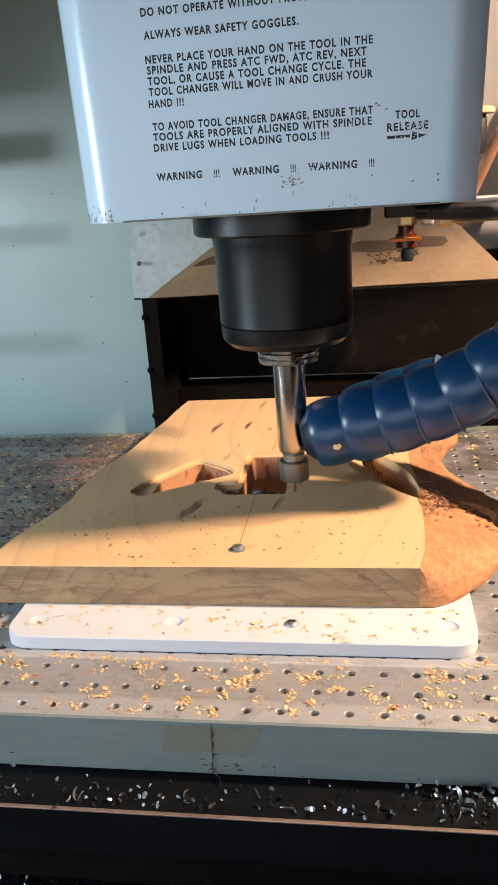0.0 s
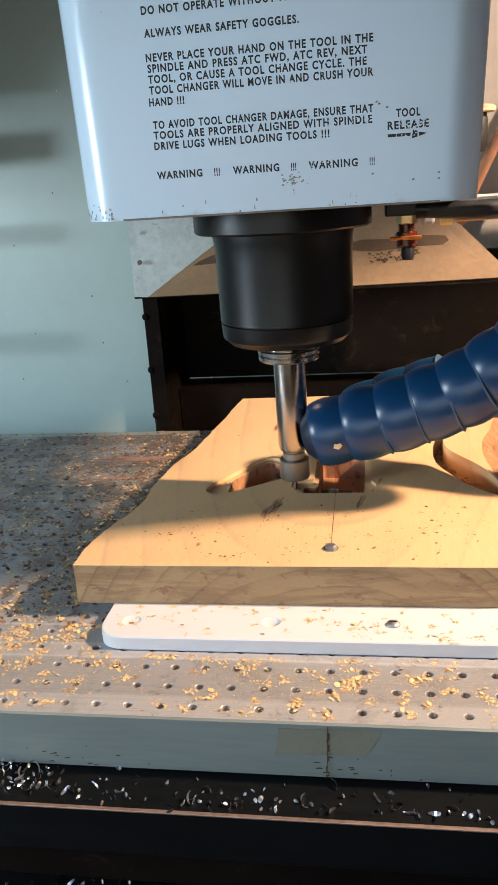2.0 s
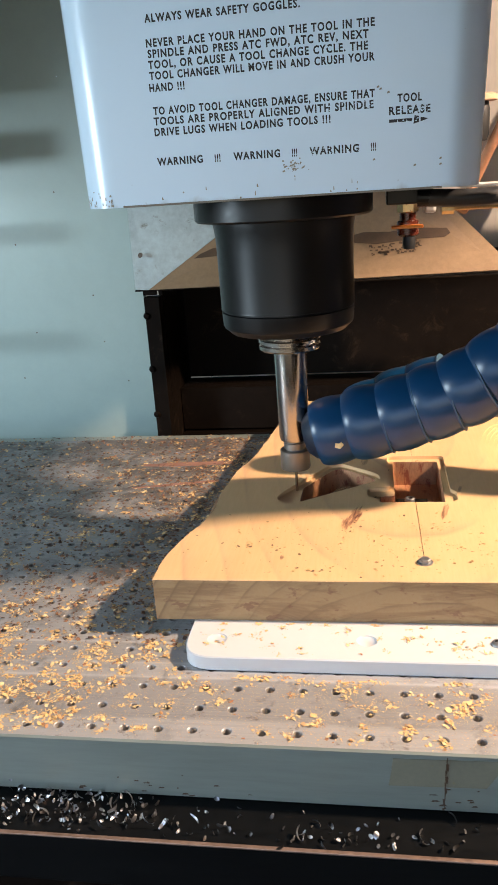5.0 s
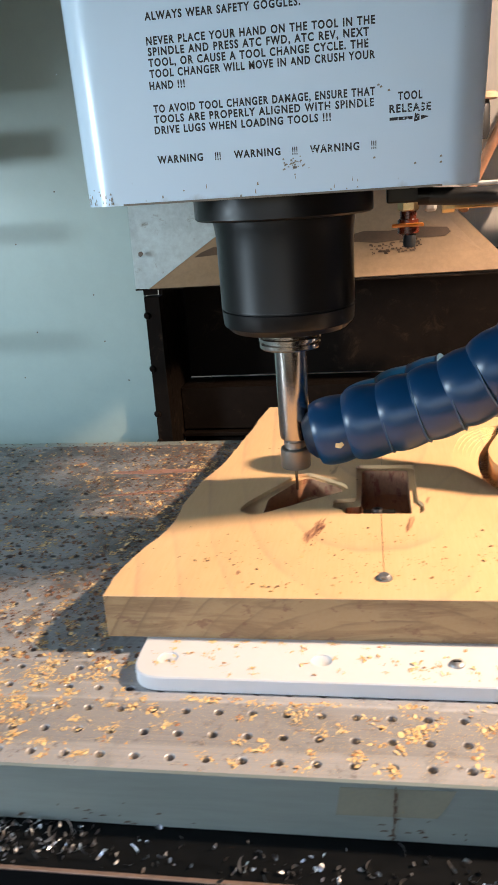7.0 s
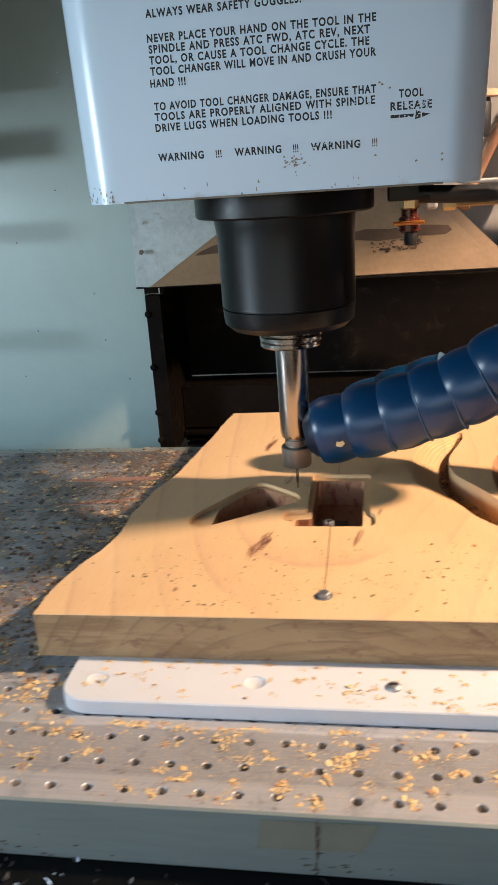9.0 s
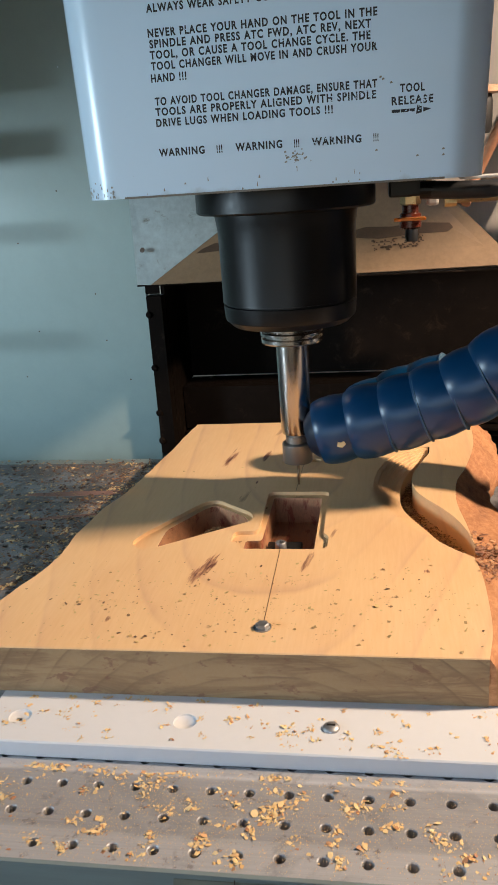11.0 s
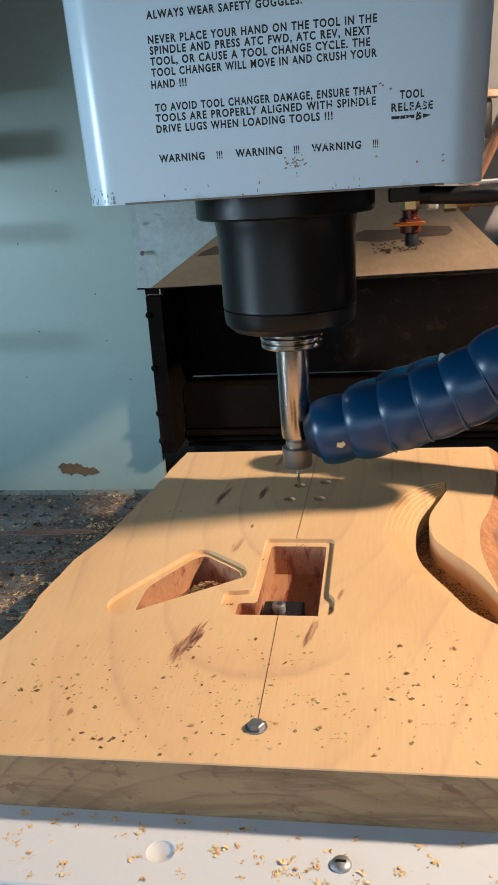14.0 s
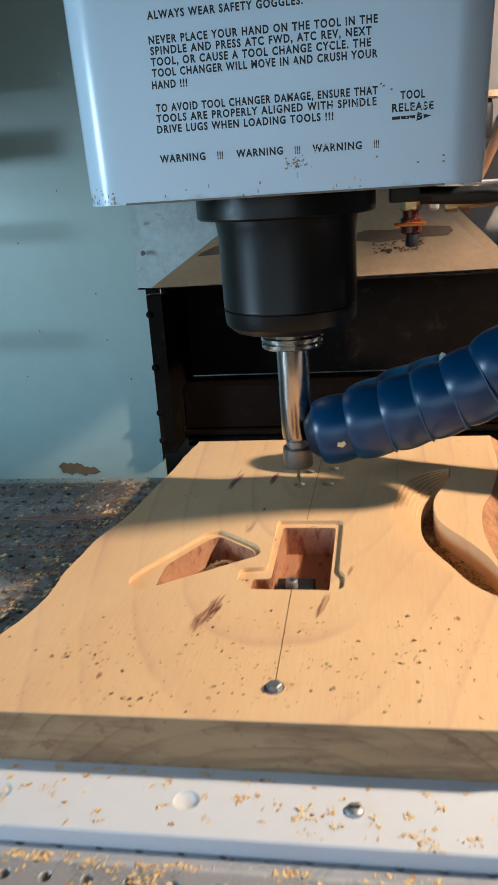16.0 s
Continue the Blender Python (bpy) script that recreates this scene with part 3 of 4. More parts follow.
    part("head", lathe([(0.0, 0.0030), (0.003, 0.0028), (0.0052, 0.0018), (0.0060, 0.0004), (0.0060, 0.0)], 24, (-0.0256, 0.3534, BOARD_Z)), ZINC, s, smooth=50)
    part("recess", box((-0.0286, 0.3527, BOARD_Z + 0.0024), (-0.0226, 0.3541, BOARD_Z + 0.0034)), BLACK_OXIDE, s)


# slab outline in table metres, anticlockwise from the front
LEFT_EDGE = [(-0.240, 0.936), (-0.2455, 0.89), (-0.250, 0.83), (-0.2565, 0.78), (-0.2635, 0.72), (-0.271, 0.68), (-0.280, 0.64), (-0.2845, 0.60), (-0.2865, 0.56), (-0.2870, 0.53), (-0.2920, 0.50), (-0.2995, 0.478), (-0.3055, 0.455), (-0.3120, 0.42), (-0.3125, 0.382)]
RIGHT_LOW = [(0.083, 0.3835), (0.0895, 0.420), (0.0918, 0.465), (0.0920, 0.505), (0.0890, 0.538)]
RIGHT_HIGH = [(0.0926, 0.560), (0.0895, 0.604), (0.085, 0.663), (0.0905, 0.718), (0.104, 0.761), (0.1207, 0.842), (0.125, 0.943)]
CARVE = [(0.0890, 0.538), (0.070, 0.556), (0.045, 0.588), (0.018, 0.630), (0.001, 0.672), (-0.002, 0.712), (0.003, 0.755), (0.018, 0.798), (0.042, 0.822), (0.067, 0.8315)]
GROOVE_IN = [(0.0886, 0.5385), (0.0800, 0.5490), (0.0700, 0.5720), (0.0535, 0.610), (0.0330, 0.660), (0.0300, 0.705), (0.0360, 0.748), (0.0480, 0.785), (0.0580, 0.806), (0.0660, 0.826)]
GROOVE_OUT = [(0.0678, 0.829), (0.0665, 0.808), (0.0594, 0.7855), (0.0455, 0.742), (0.0440, 0.7057), (0.0505, 0.6785), (0.0732, 0.6364), (0.0860, 0.6018), (0.0926, 0.560)]


def resample(pts, count):
    p = np.array(smooth_path(pts, 0.002))
    s = np.concatenate([[0], np.cumsum(np.linalg.norm(np.diff(p, axis=0), axis=1))])
    u = np.linspace(0, s[-1], count)
    return list(zip(np.interp(u, s, p[:, 0]), np.interp(u, s, p[:, 1])))


def pocket(bm, outer, inner, ledge, floor):
    """A pocket with a shallow ledge; returns its rim at the slab's top."""
    rim, lip = ring_verts(bm, outer, SLAB_Z), ring_verts(bm, outer, SLAB_Z - ledge)
    inn, low = ring_verts(bm, inner, SLAB_Z - ledge), ring_verts(bm, inner, floor)
    wall_between(bm, rim, lip)
    fill(bm, [lip, inn])
    for f in wall_between(bm, inn, low) + [bm.faces.new(low)]:
        f.material_index = 1
    return rim


def slab():
    body = riding(thing("guitar_body_slab", "pale milled timber slab with routed pockets and live bark edges", "wooden slab"))
    bm = bmesh.new()
    n = 60
    front = [(-0.3125 + (0.083 + 0.3125) * i / 40, 0.382 + 0.0015 * i / 40) for i in range(1, 40)]
    right_low, right_high = resample(RIGHT_LOW, 28), resample(RIGHT_HIGH, 50)
    carve, inner, outer_g = resample(CARVE, n), resample(GROOVE_IN, n), resample(GROOVE_OUT, n)
    back = [(0.125 + (-0.240 - 0.125) * i / 30, 0.943 - 0.007 * i / 30) for i in range(1, 30)]
    left = resample(LEFT_EDGE, 90)
    left = [(x + 0.0012 * noise.noise((y * 60, 1, 0)) + 0.0025 * noise.noise((y * 18, 3, 0)), y) for x, y in left[:-1]] + [left[-1]]
    outline = left[-1:] + front + right_low + carve[1:-1] + outer_g[0:-1] + right_high + back + left[:-1]
    top = ring_verts(bm, outline, SLAB_Z)
    k0 = 1 + len(front)
    a, b, c = k0 + len(right_low), k0 + len(right_low) + n - 2, k0 + len(right_low) + n - 2 + n - 1
    bridge_out = rounded([(-0.1185, 0.5505), (-0.0445, 0.5505), (-0.0385, 0.556), (-0.0385, 0.578), (-0.0440, 0.5856), (-0.0440, 0.688), (-0.1085, 0.688), (-0.1065, 0.590), (-0.1300, 0.5873), (-0.1300, 0.5655), (-0.1200, 0.5623)], 0.006)
    bridge_in = rounded([(-0.1165, 0.5525), (-0.0510, 0.5525), (-0.0512, 0.680), (-0.1022, 0.680), (-0.1015, 0.5757), (-0.1170, 0.5750)], 0.004)
    ctrl_out = rounded([(-0.2260, 0.5600), (-0.2092, 0.5448), (-0.1150, 0.6140), (-0.1190, 0.632), (-0.1600, 0.6660), (-0.1745, 0.660), (-0.2200, 0.5800)], 0.010, 6)
    ctrl_in = rounded([(-0.2000, 0.5580), (-0.1860, 0.5640), (-0.1205, 0.6135), (-0.1235, 0.628), (-0.1610, 0.6600), (-0.1710, 0.652), (-0.2000, 0.5980)], 0.007, 6)
    loops = [top, pocket(bm, bridge_out, bridge_in, 0.004, 0.019), pocket(bm, ctrl_out, ctrl_in, 0.004, 0.019)]
    for cx, cy in ((-0.0888, 0.823), (-0.0959, 0.7836), (-0.0647, 0.7853), (-0.0609, 0.8313)):
        r1, r2 = ring_verts(bm, circle(cx, cy, 0.0062), SLAB_Z), ring_verts(bm, circle(cx, cy, 0.0060), SLAB_Z - 0.012)
        wall_between(bm, r1, r2), bm.faces.new(r2)
        loops.append(r1)
    fill(bm, loops)
    # front and back sawn faces, bevelled a hair
    low = ring_verts(bm, outline, BOARD_Z)
    mid = ring_verts(bm, [(x, y - 0.0006 if y < 0.39 else y) for x, y in outline], SLAB_Z - 0.0008)
    for i in range(len(outline)):
        j = (i + 1) % len(outline)
        in_front = i <= len(front)
        in_back = c + len(right_high) - 1 <= i <= c + len(right_high) + len(back)
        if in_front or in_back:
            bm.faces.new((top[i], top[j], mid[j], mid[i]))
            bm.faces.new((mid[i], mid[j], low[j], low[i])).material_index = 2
        elif b <= i < c:
            bm.faces.new((top[i], top[j], low[j], low[i]))
    # terraces of the carve, down to the groove
    rows = 7
    prev = [top[a - 1]] + top[a:b] + [top[b]]
    for r in range(1, rows + 1):
        t, drop = r / rows, 0.0016
        ring = [((1 - t) * p[0] + t * q[0], (1 - t) * p[1] + t * q[1]) for p, q in zip(carve, inner)]
        z = SLAB_Z - drop * r
        mid_v = [bm.verts.new((x, y, z + drop * 0.85)) for x, y in ring]
        ring_v = [bm.verts.new((x, y, z)) for x, y in ring]
        wall_between(bm, prev, mid_v, False), wall_between(bm, mid_v, ring_v, False)
        prev = ring_v
    foot = [bm.verts.new((x, y, 0.018)) for x, y in inner]
    wall_between(bm, prev, foot, False)
    other = [bm.verts.new((x, y, 0.018)) for x, y in outer_g[::-1]]
    wall_between(bm, foot, other[::-1], False)
    for v in [v for v in low if not v.link_faces] + [v for v in mid if not v.link_faces]:
        bm.verts.remove(v)
    part("sawn_body", bm, [SLAB_WOOD, HEARTWOOD, SHADED_END_GRAIN], body, "pale cream timber with brown streaks")

    def bark(edge, bulge, seed, skin=BARK):
        bm, rows = bmesh.new(), 12
        grid = []
        for i, (x, y) in enumerate(edge):
            out = Vector((1.0 if x > 0 else -1.0, 0, 0))
            line = []
            for r in range(rows + 1):
                t = r / rows
                amt = bulge(y) * (math.sin(t * math.pi * 0.62) / math.sin(math.pi * 0.62) * 0.85 + 0.15 * t)
                rough = (noise.noise((y * 45, t * 3 + seed, seed)) * 0.006 + noise.noise((y * 160, t * 9, seed)) * 0.0028) * min(1, t * 3) * max(0.0, min(1, (y - 0.3822) / 0.03))
                broken = max(0.0, 1 - abs(y - 0.532) / 0.045) * min(1, t * 4) if x > 0 else 0.0
                rough += broken * (noise.noise((y * 130, t * 7, seed)) * 0.012 + noise.noise((y * 330, t * 19, seed)) * 0.006)
                line.append(bm.verts.new((x + out.x * (amt + rough), y, SLAB_Z - 0.0002 - t * (SLAB_Z - BOARD_Z - 0.001) + rough * 0.3)))
            grid.append(line)
        for p, q in zip(grid, grid[1:]):
            for r in range(rows):
                bm.faces.new((p[r], p[r + 1], q[r + 1], q[r]))
        corner = grid[0] if edge[0][0] > 0 else grid[-1]
        bm.faces.new(corner + [bm.verts.new((edge[0][0] if edge[0][0] > 0 else edge[-1][0], corner[0].co.y, BOARD_Z + 0.001))])
        part("bark_edge", bm, skin, body, "rough reddish-brown bark edge", smooth=60)

    bark(left, lambda y: 0.013 * max(0, min(1, (y - 0.42) / 0.15)), 1.0, SHADED_BARK)
    bark(right_low, lambda y: 0.010 + 0.060 * max(0.0, min(1, (y - 0.3832) / 0.08)) ** 0.6, 5.0)
    bark(right_high, lambda y: 0.030 + 0.012 * noise.noise((y * 14, 0, 0)) + 0.052 * math.exp(-((y - 0.585) / 0.085) ** 2), 9.0)
    line = bmesh.new()
    for (x1, y1), (x2, y2) in (((-0.0795, 0.4215), (-0.0812, 0.5500)), ((-0.0800, 0.6890), (-0.0772, 0.8500)), ((-0.0772, 0.85), (-0.0762, 0.93))):
        sheet(line, [(x1 - 0.00016, y1, SLAB_Z + 0.0003), (x1 + 0.00016, y1, SLAB_Z + 0.0003), (x2 + 0.00016, y2, SLAB_Z + 0.0003), (x2 - 0.00016, y2, SLAB_Z + 0.0003)], 0.0003, (0, 0, 1))
    part("scribed_line", line, GRIME, body, "thin dark pencil centre line")

    h = riding(thing("hex_screw", "zinc hex-head screw holding down the slab", "screw"))
    bm = lathe([(0.0, 0.0), (0.0070, 0.0), (0.0070, 0.0008), (0.0, 0.0008)], 24, (-0.0795, 0.4165, SLAB_Z))
    part("washer_face", bm, ZINC, h)
    bm = lathe([(0.0, 0.0040), (0.0044, 0.0040), (0.0054, 0.0034), (0.0054, 0.0008), (0.0, 0.0008)], 6, (-0.0795, 0.4165, SLAB_Z))
    part("hex_head", bm, ZINC, h)
    k = riding(thing("clamp_block", "black steel clamp with a socket screw in the routed pocket", "clamp"))
    part("block", box((-0.100, 0.574, 0.0190), (-0.066, 0.606, 0.0330), 0.0012), BLACK_OXIDE, k)
    part("slot_washer", lathe([(0.0, 0.0015), (0.009, 0.0015), (0.0095, 0.0), (0.0, 0.0)], 24, (-0.0855, 0.587, 0.033)), BLACK_OXIDE, k)
    part("socket_screw", lathe([(0.0, 0.003), (0.0026, 0.003), (0.0028, 0.0072), (0.0048, 0.0072), (0.0055, 0.0062), (0.0055, 0.0), (0.0, 0.0)], 24, (-0.0855, 0.587, 0.0345)), ZINC, k, "bright socket cap screw", smooth=40)


# ---------------------------------------------------------------- loose bits
def flakes(name, label, category, mat, spots, seed):
    """Bent shavings lying on a surface. spots: (x, y, z, size)."""
    rng = random.Random(seed)
    verts, faces = [], []
    for x, y, z, s in spots:
        base, k = len(verts), rng.choice((4, 5, 6))
        a0, tilt, lean = rng.uniform(0, 6.28), rng.uniform(-0.5, 0.5), rng.uniform(0, 6.28)
        stretch = rng.uniform(0.45, 1.0)
        pts = []
        for i in range(k):
            a = 2 * math.pi * i / k
            r = s * rng.uniform(0.35, 1.0) / 2
            u, w = r * math.cos(a), r * math.sin(a) * stretch
            pts.append((u * math.cos(a0) - w * math.sin(a0), u * math.sin(a0) + w * math.cos(a0), tilt * (u * math.cos(lean) + w * math.sin(lean))))
        low = min(p[2] for p in pts)
        for u, w, h in pts:
            verts.append((x + u, y + w, z + 0.0002 + h - low))
        verts.append((x, y, z + s * rng.uniform(0.02, 0.16) - low * 0.6))
        for i in range(k):
            faces.append((base + i, base + (i + 1) % k, base + k))
        faces.append(tuple(base + i for i in range(k))[::-1])
    mesh = bpy.data.meshes.new(name)
    mesh.from_pydata(verts, [], faces)
    ob = finish(name, mesh, mat)
    return tagged(ob, label, category, kind="stuff")


def in_slab_left(y):
    ys = sorted((p[1], p[0]) for p in LEFT_EDGE)
    return float(np.interp(y, [q[0] for q in ys], [q[1] for q in ys]))


def debris():
    rng = random.Random(11)

    def clump(cx, cy, sx, sy, count):
        return [(rng.gauss(cx, sx), rng.gauss(cy, sy)) for _ in range(count)]

    def free_plate(x, y):
        if not 0.2385 < y < 0.943:
            return False
        if -0.281 < x < 0.131 and y > 0.320:
            return False
        return not (y > 0.385 and in_slab_left(y) - 0.004 < x < 0.16)

    gold = []
    centres = [(rng.uniform(-0.50, 0.20), rng.uniform(0.245, 0.335)) for _ in range(240)] + [(rng.gauss(-0.36, 0.05), rng.gauss(0.36, 0.06)) for _ in range(40)]
    centres += [(rng.uniform(-0.62, -0.30), rng.uniform(0.245, 0.42)) for _ in range(200)] + [(in_slab_left(y) - abs(rng.gauss(0.012, 0.02)), y) for y in [rng.uniform(0.45, 0.9) for _ in range(90)]]
    centres += [(rng.gauss(-0.305, 0.03), rng.gauss(0.66, 0.07)) for _ in range(40)] + [(rng.uniform(-0.55, -0.3), rng.uniform(0.3, 0.46)) for _ in range(70)] + [(rng.uniform(-0.55, -0.28), rng.uniform(0.46, 0.90)) for _ in range(120)]
    centres += [(rng.gauss(-0.30, 0.05), rng.gauss(0.86, 0.04)) for _ in range(14)] + [(rng.uniform(0.15, 0.4), rng.uniform(0.3, 0.9)) for _ in range(130)]
    for cx, cy in centres:
        gold += clump(cx, cy, rng.uniform(0.0016, 0.005), rng.uniform(0.0012, 0.0035), rng.randint(8, 40))
    gold += [(rng.uniform(-0.6, 0.4), rng.uniform(0.24, 0.42)) for _ in range(500)]
    spots = [(x, y, 0.0, rng.choice((0.0009, 0.0012, 0.0015, 0.0019, 0.0026, 0.0036, 0.0050)) * rng.uniform(0.7, 1.3)) for x, y in gold if free_plate(x, y)]
    riding(flakes("wood_chips", "golden wood chips scattered over the aluminium plate", "wood chips", GOLD_CHIPS, spots, 1))
    dust = [(rng.gauss(-0.09, 0.17), rng.gauss(0.28, 0.03)) for _ in range(15000)] + [(rng.gauss(-0.38, 0.10), rng.gauss(0.78, 0.14)) for _ in range(11000)] + [(rng.uniform(-0.66, -0.26), rng.uniform(0.24, 0.50)) for _ in range(9000)]
    riding(flakes("sawdust", "fine pale sawdust on the aluminium plate", "sawdust", GOLD_CHIPS, [(x, y, 0.0, rng.uniform(0.0004, 0.0011)) for x, y in dust if free_plate(x, y)], 2))
    dark = [(rng.uniform(-0.75, -0.22), rng.uniform(0.36, 0.94)) for _ in range(15000)] + [(rng.gauss(-0.31, 0.045), rng.uniform(0.42, 0.93)) for _ in range(6000)]
    for cx, cy in [(rng.uniform(-0.6, -0.3), rng.uniform(0.4, 0.93)) for _ in range(260)]:
        dark += clump(cx, cy, 0.006, 0.004, 9)
    riding(flakes("bark_crumbs", "dark brown bark crumbs on the stained aluminium plate", "bark crumbs", DARK_CHIPS, [(x, y, 0.0, rng.choice((0.0013, 0.0018, 0.0026, 0.004, 0.0065)) * rng.uniform(0.8, 1.2)) for x, y in dark if free_plate(x, y)], 3))

    on_board = []
    for cx, cy in [(rng.uniform(-0.27, 0.12), rng.uniform(0.327, 0.378)) for _ in range(70)] + [(rng.gauss(-0.085, 0.03), rng.gauss(0.35, 0.008)) for _ in range(10)]:
        on_board += clump(cx, cy, rng.uniform(0.0015, 0.004), rng.uniform(0.001, 0.0025), rng.randint(3, 16))
    riding(flakes("board_chips", "golden chips lying on the white plastic board", "wood chips", GOLD_CHIPS,
                  [(x, y, BOARD_Z, rng.choice((0.001, 0.0014, 0.002, 0.003, 0.0045))) for x, y in on_board if -0.27 < x < 0.122 and 0.326 < y < 0.380], 4))

    on_slab = [(rng.gauss(-0.10, 0.10), rng.gauss(0.455, 0.045)) for _ in range(560)] + [(rng.uniform(-0.28, 0.08), rng.uniform(0.39, 0.56)) for _ in range(190)]
    for cx, cy in [(rng.gauss(-0.11, 0.07), rng.gauss(0.45, 0.03)) for _ in range(34)]:
        on_slab += clump(cx, cy, 0.004, 0.004, 5)
    on_slab += [(rng.uniform(0.04, 0.085), rng.uniform(0.39, 0.50)) for _ in range(50)]
    on_slab = [(x, y) for x, y in on_slab if in_slab_left(y) + 0.006 < x < 0.083 and 0.386 < y < 0.535]
    on_slab += [(rng.uniform(-0.23, -0.12), rng.uniform(0.70, 0.9)) for _ in range(14)] + [(rng.uniform(0.07, 0.10), rng.uniform(0.78, 0.93)) for _ in range(8)]
    riding(flakes("slab_chips", "brown and golden chips lying on the pale slab", "wood chips", SLAB_CHIPS, [(x, y, SLAB_Z, rng.choice((0.0008, 0.0011, 0.0015, 0.0020, 0.0028, 0.0046))) for x, y in on_slab], 5))

    pit = []
    while len(pit) < 1100:
        x, y = rng.uniform(-0.196, -0.124), rng.uniform(0.562, 0.655)
        near, far = 0.562 + (x + 0.190) * 0.742, 0.604 + (x + 0.196) * 1.55
        if near + 0.003 < y < min(far, 0.628 - (x + 0.13) * 0.8) - 0.004:
            top = 0.019 + 0.021 * math.exp(-((x + 0.158) / 0.026) ** 2 - ((y - near - 0.034) / 0.022) ** 2)
            pit.append((x, y, top - 0.002 * rng.random(), rng.uniform(0.0015, 0.0045)))
    cut = []
    groove_a, groove_b = resample(GROOVE_IN, 60), resample(GROOVE_OUT[::-1], 60)
    for _ in range(2200):
        i, t = rng.randrange(1, 58), rng.uniform(0.1, 0.9)
        p, q = groove_a[i], groove_b[i]
        cut.append((p[0] + (q[0] - p[0]) * t, p[1] + (q[1] - p[1]) * t, 0.024 + 0.008 * rng.random(), rng.uniform(0.0018, 0.0050)))
    rim = [(-0.107, 0.652, SLAB_Z - 0.004, 0.004)] + [(rng.gauss(-0.074, 0.003), rng.gauss(0.683, 0.0015), SLAB_Z - 0.004, rng.uniform(0.002, 0.004)) for _ in range(8)]
    rim += [(rng.gauss(-0.124, 0.002), rng.gauss(0.572, 0.002), SLAB_Z - 0.004, 0.003) for _ in range(6)] + [(rng.gauss(-0.042, 0.0012), rng.gauss(0.567, 0.003), SLAB_Z - 0.004, 0.003) for _ in range(6)]
    crumbs = []
    for _ in range(2600):
        x, y = rng.uniform(0.092, 0.165), rng.gauss(0.538, 0.020)
        crumbs.append((x, y, SLAB_Z - 0.003 - 0.034 * ((x - 0.092) / 0.075) ** 1.2 + rng.uniform(0, 0.006), rng.choice((0.001, 0.0014, 0.0018, 0.0024, 0.0032, 0.0045, 0.007)) * (2.6 if rng.random() < 0.02 else 1.0)))
    riding(flakes("broken_bark", "crumbled bark and chips on the slab's broken edge", "bark crumbs", BARK_CHIPS, crumbs, 7))
    riding(flakes("pocket_chips", "heaped chips in the routed pockets and the cut groove", "wood chips", SHADED_CHIPS, pit + cut + rim, 6))


def swarf():
    rng = random.Random(21)
    bm_v, bm_f = [], []

    def curl(x, y, z):
        n, r, w, turn, a0 = 7, rng.choice((0.0018, 0.0026, 0.0036, 0.0060)) * rng.uniform(0.8, 1.2), rng.uniform(0.0006, 0.0019), rng.uniform(0.6, 1.9), rng.uniform(0, 6.28)
        pitch, tip = rng.uniform(0.0, 0.004), rng.uniform(-1.2, 1.2)
        axis = Euler((tip, rng.uniform(-0.6, 0.6), a0)).to_matrix()
        base, pts = len(bm_v), []
        for i in range(n):
            a = turn * i / (n - 1)
            taper = w * (0.35 + 0.65 * math.sin(math.pi * (i + 0.5) / n))
            for s in (-1, 1):
                pts.append(axis @ Vector((r * math.cos(a), r * math.sin(a), pitch * a / 3 + s * taper)))
        low = min(p.z for p in pts)
        for p in pts:
            bm_v.append((x + p.x, y + p.y, z + p.z - low + 0.0002))
        for i in range(n - 1):
            b = base + 2 * i
            bm_f.append((b, b + 2, b + 3, b + 1))

    for _ in range(380):
        x = rng.uniform(-0.65, 0.30)
        y = 0.2005 + abs(rng.gauss(0, 0.014))
        if y < 0.235:
            curl(x, y, -0.0472)
    for cx in (-0.30, -0.335, -0.37, 0.10, 0.13, -0.41):
        for _ in range(42):
            curl(rng.gauss(cx, 0.018), rng.uniform(0.206, 0.234), -0.0472 + abs(rng.gauss(0, 0.003)))
    for _ in range(120):
        curl(rng.uniform(-0.5, 0.3), rng.uniform(0.206, 0.222), -0.1453)
    mesh = bpy.data.meshes.new("metal_swarf")
    mesh.from_pydata(bm_v, [], bm_f)
    riding(tagged(finish("metal_swarf", mesh, SWARF), "bright curled aluminium swarf on the black machine table", "metal swarf", kind="stuff"))


# ---------------------------------------------------------------- spindle head
RISING = []


def rising(ob):
    RISING.append(ob)
    return ob


FACE_Y, HEAD_Z = 0.6957, 0.3473
LINES = [
    ("DO NOT OPERATE WITHOUT PROPER", -0.1792, 0.5027, 0.1375), ("ALWAYS WEAR SAFETY GOGGLES.", -0.1783, 0.4863, 0.1232),
    ("NEVER PLACE YOUR HAND ON THE TOOL IN THE", -0.1788, 0.4686, 0.1801), ("SPINDLE AND PRESS ATC FWD, ATC REV, NEXT", -0.1782, 0.4607, 0.1747),
    ("TOOL, OR CAUSE A TOOL CHANGE CYCLE. THE", -0.1786, 0.4527, 0.1745), ("TOOL CHANGER WILL MOVE IN AND CRUSH YOUR", -0.1785, 0.4446, 0.1794),
    ("HAND !!!", -0.1795, 0.4357, 0.0292), ("TO AVOID TOOL CHANGER DAMAGE, ENSURE THAT", -0.1780, 0.4183, 0.1785),
    ("TOOLS ARE PROPERLY ALIGNED WITH SPINDLE", -0.1784, 0.4104, 0.1779), ("DRIVE LUGS WHEN LOADING TOOLS !!!", -0.1787, 0.4021, 0.1442),
    ("WARNING", -0.1787, 0.3791, 0.0386), ("!!!", -0.1301, 0.3789, 0.0048), ("WARNING", -0.1144, 0.3791, 0.0384), ("!!!", -0.0664, 0.3787, 0.0042),
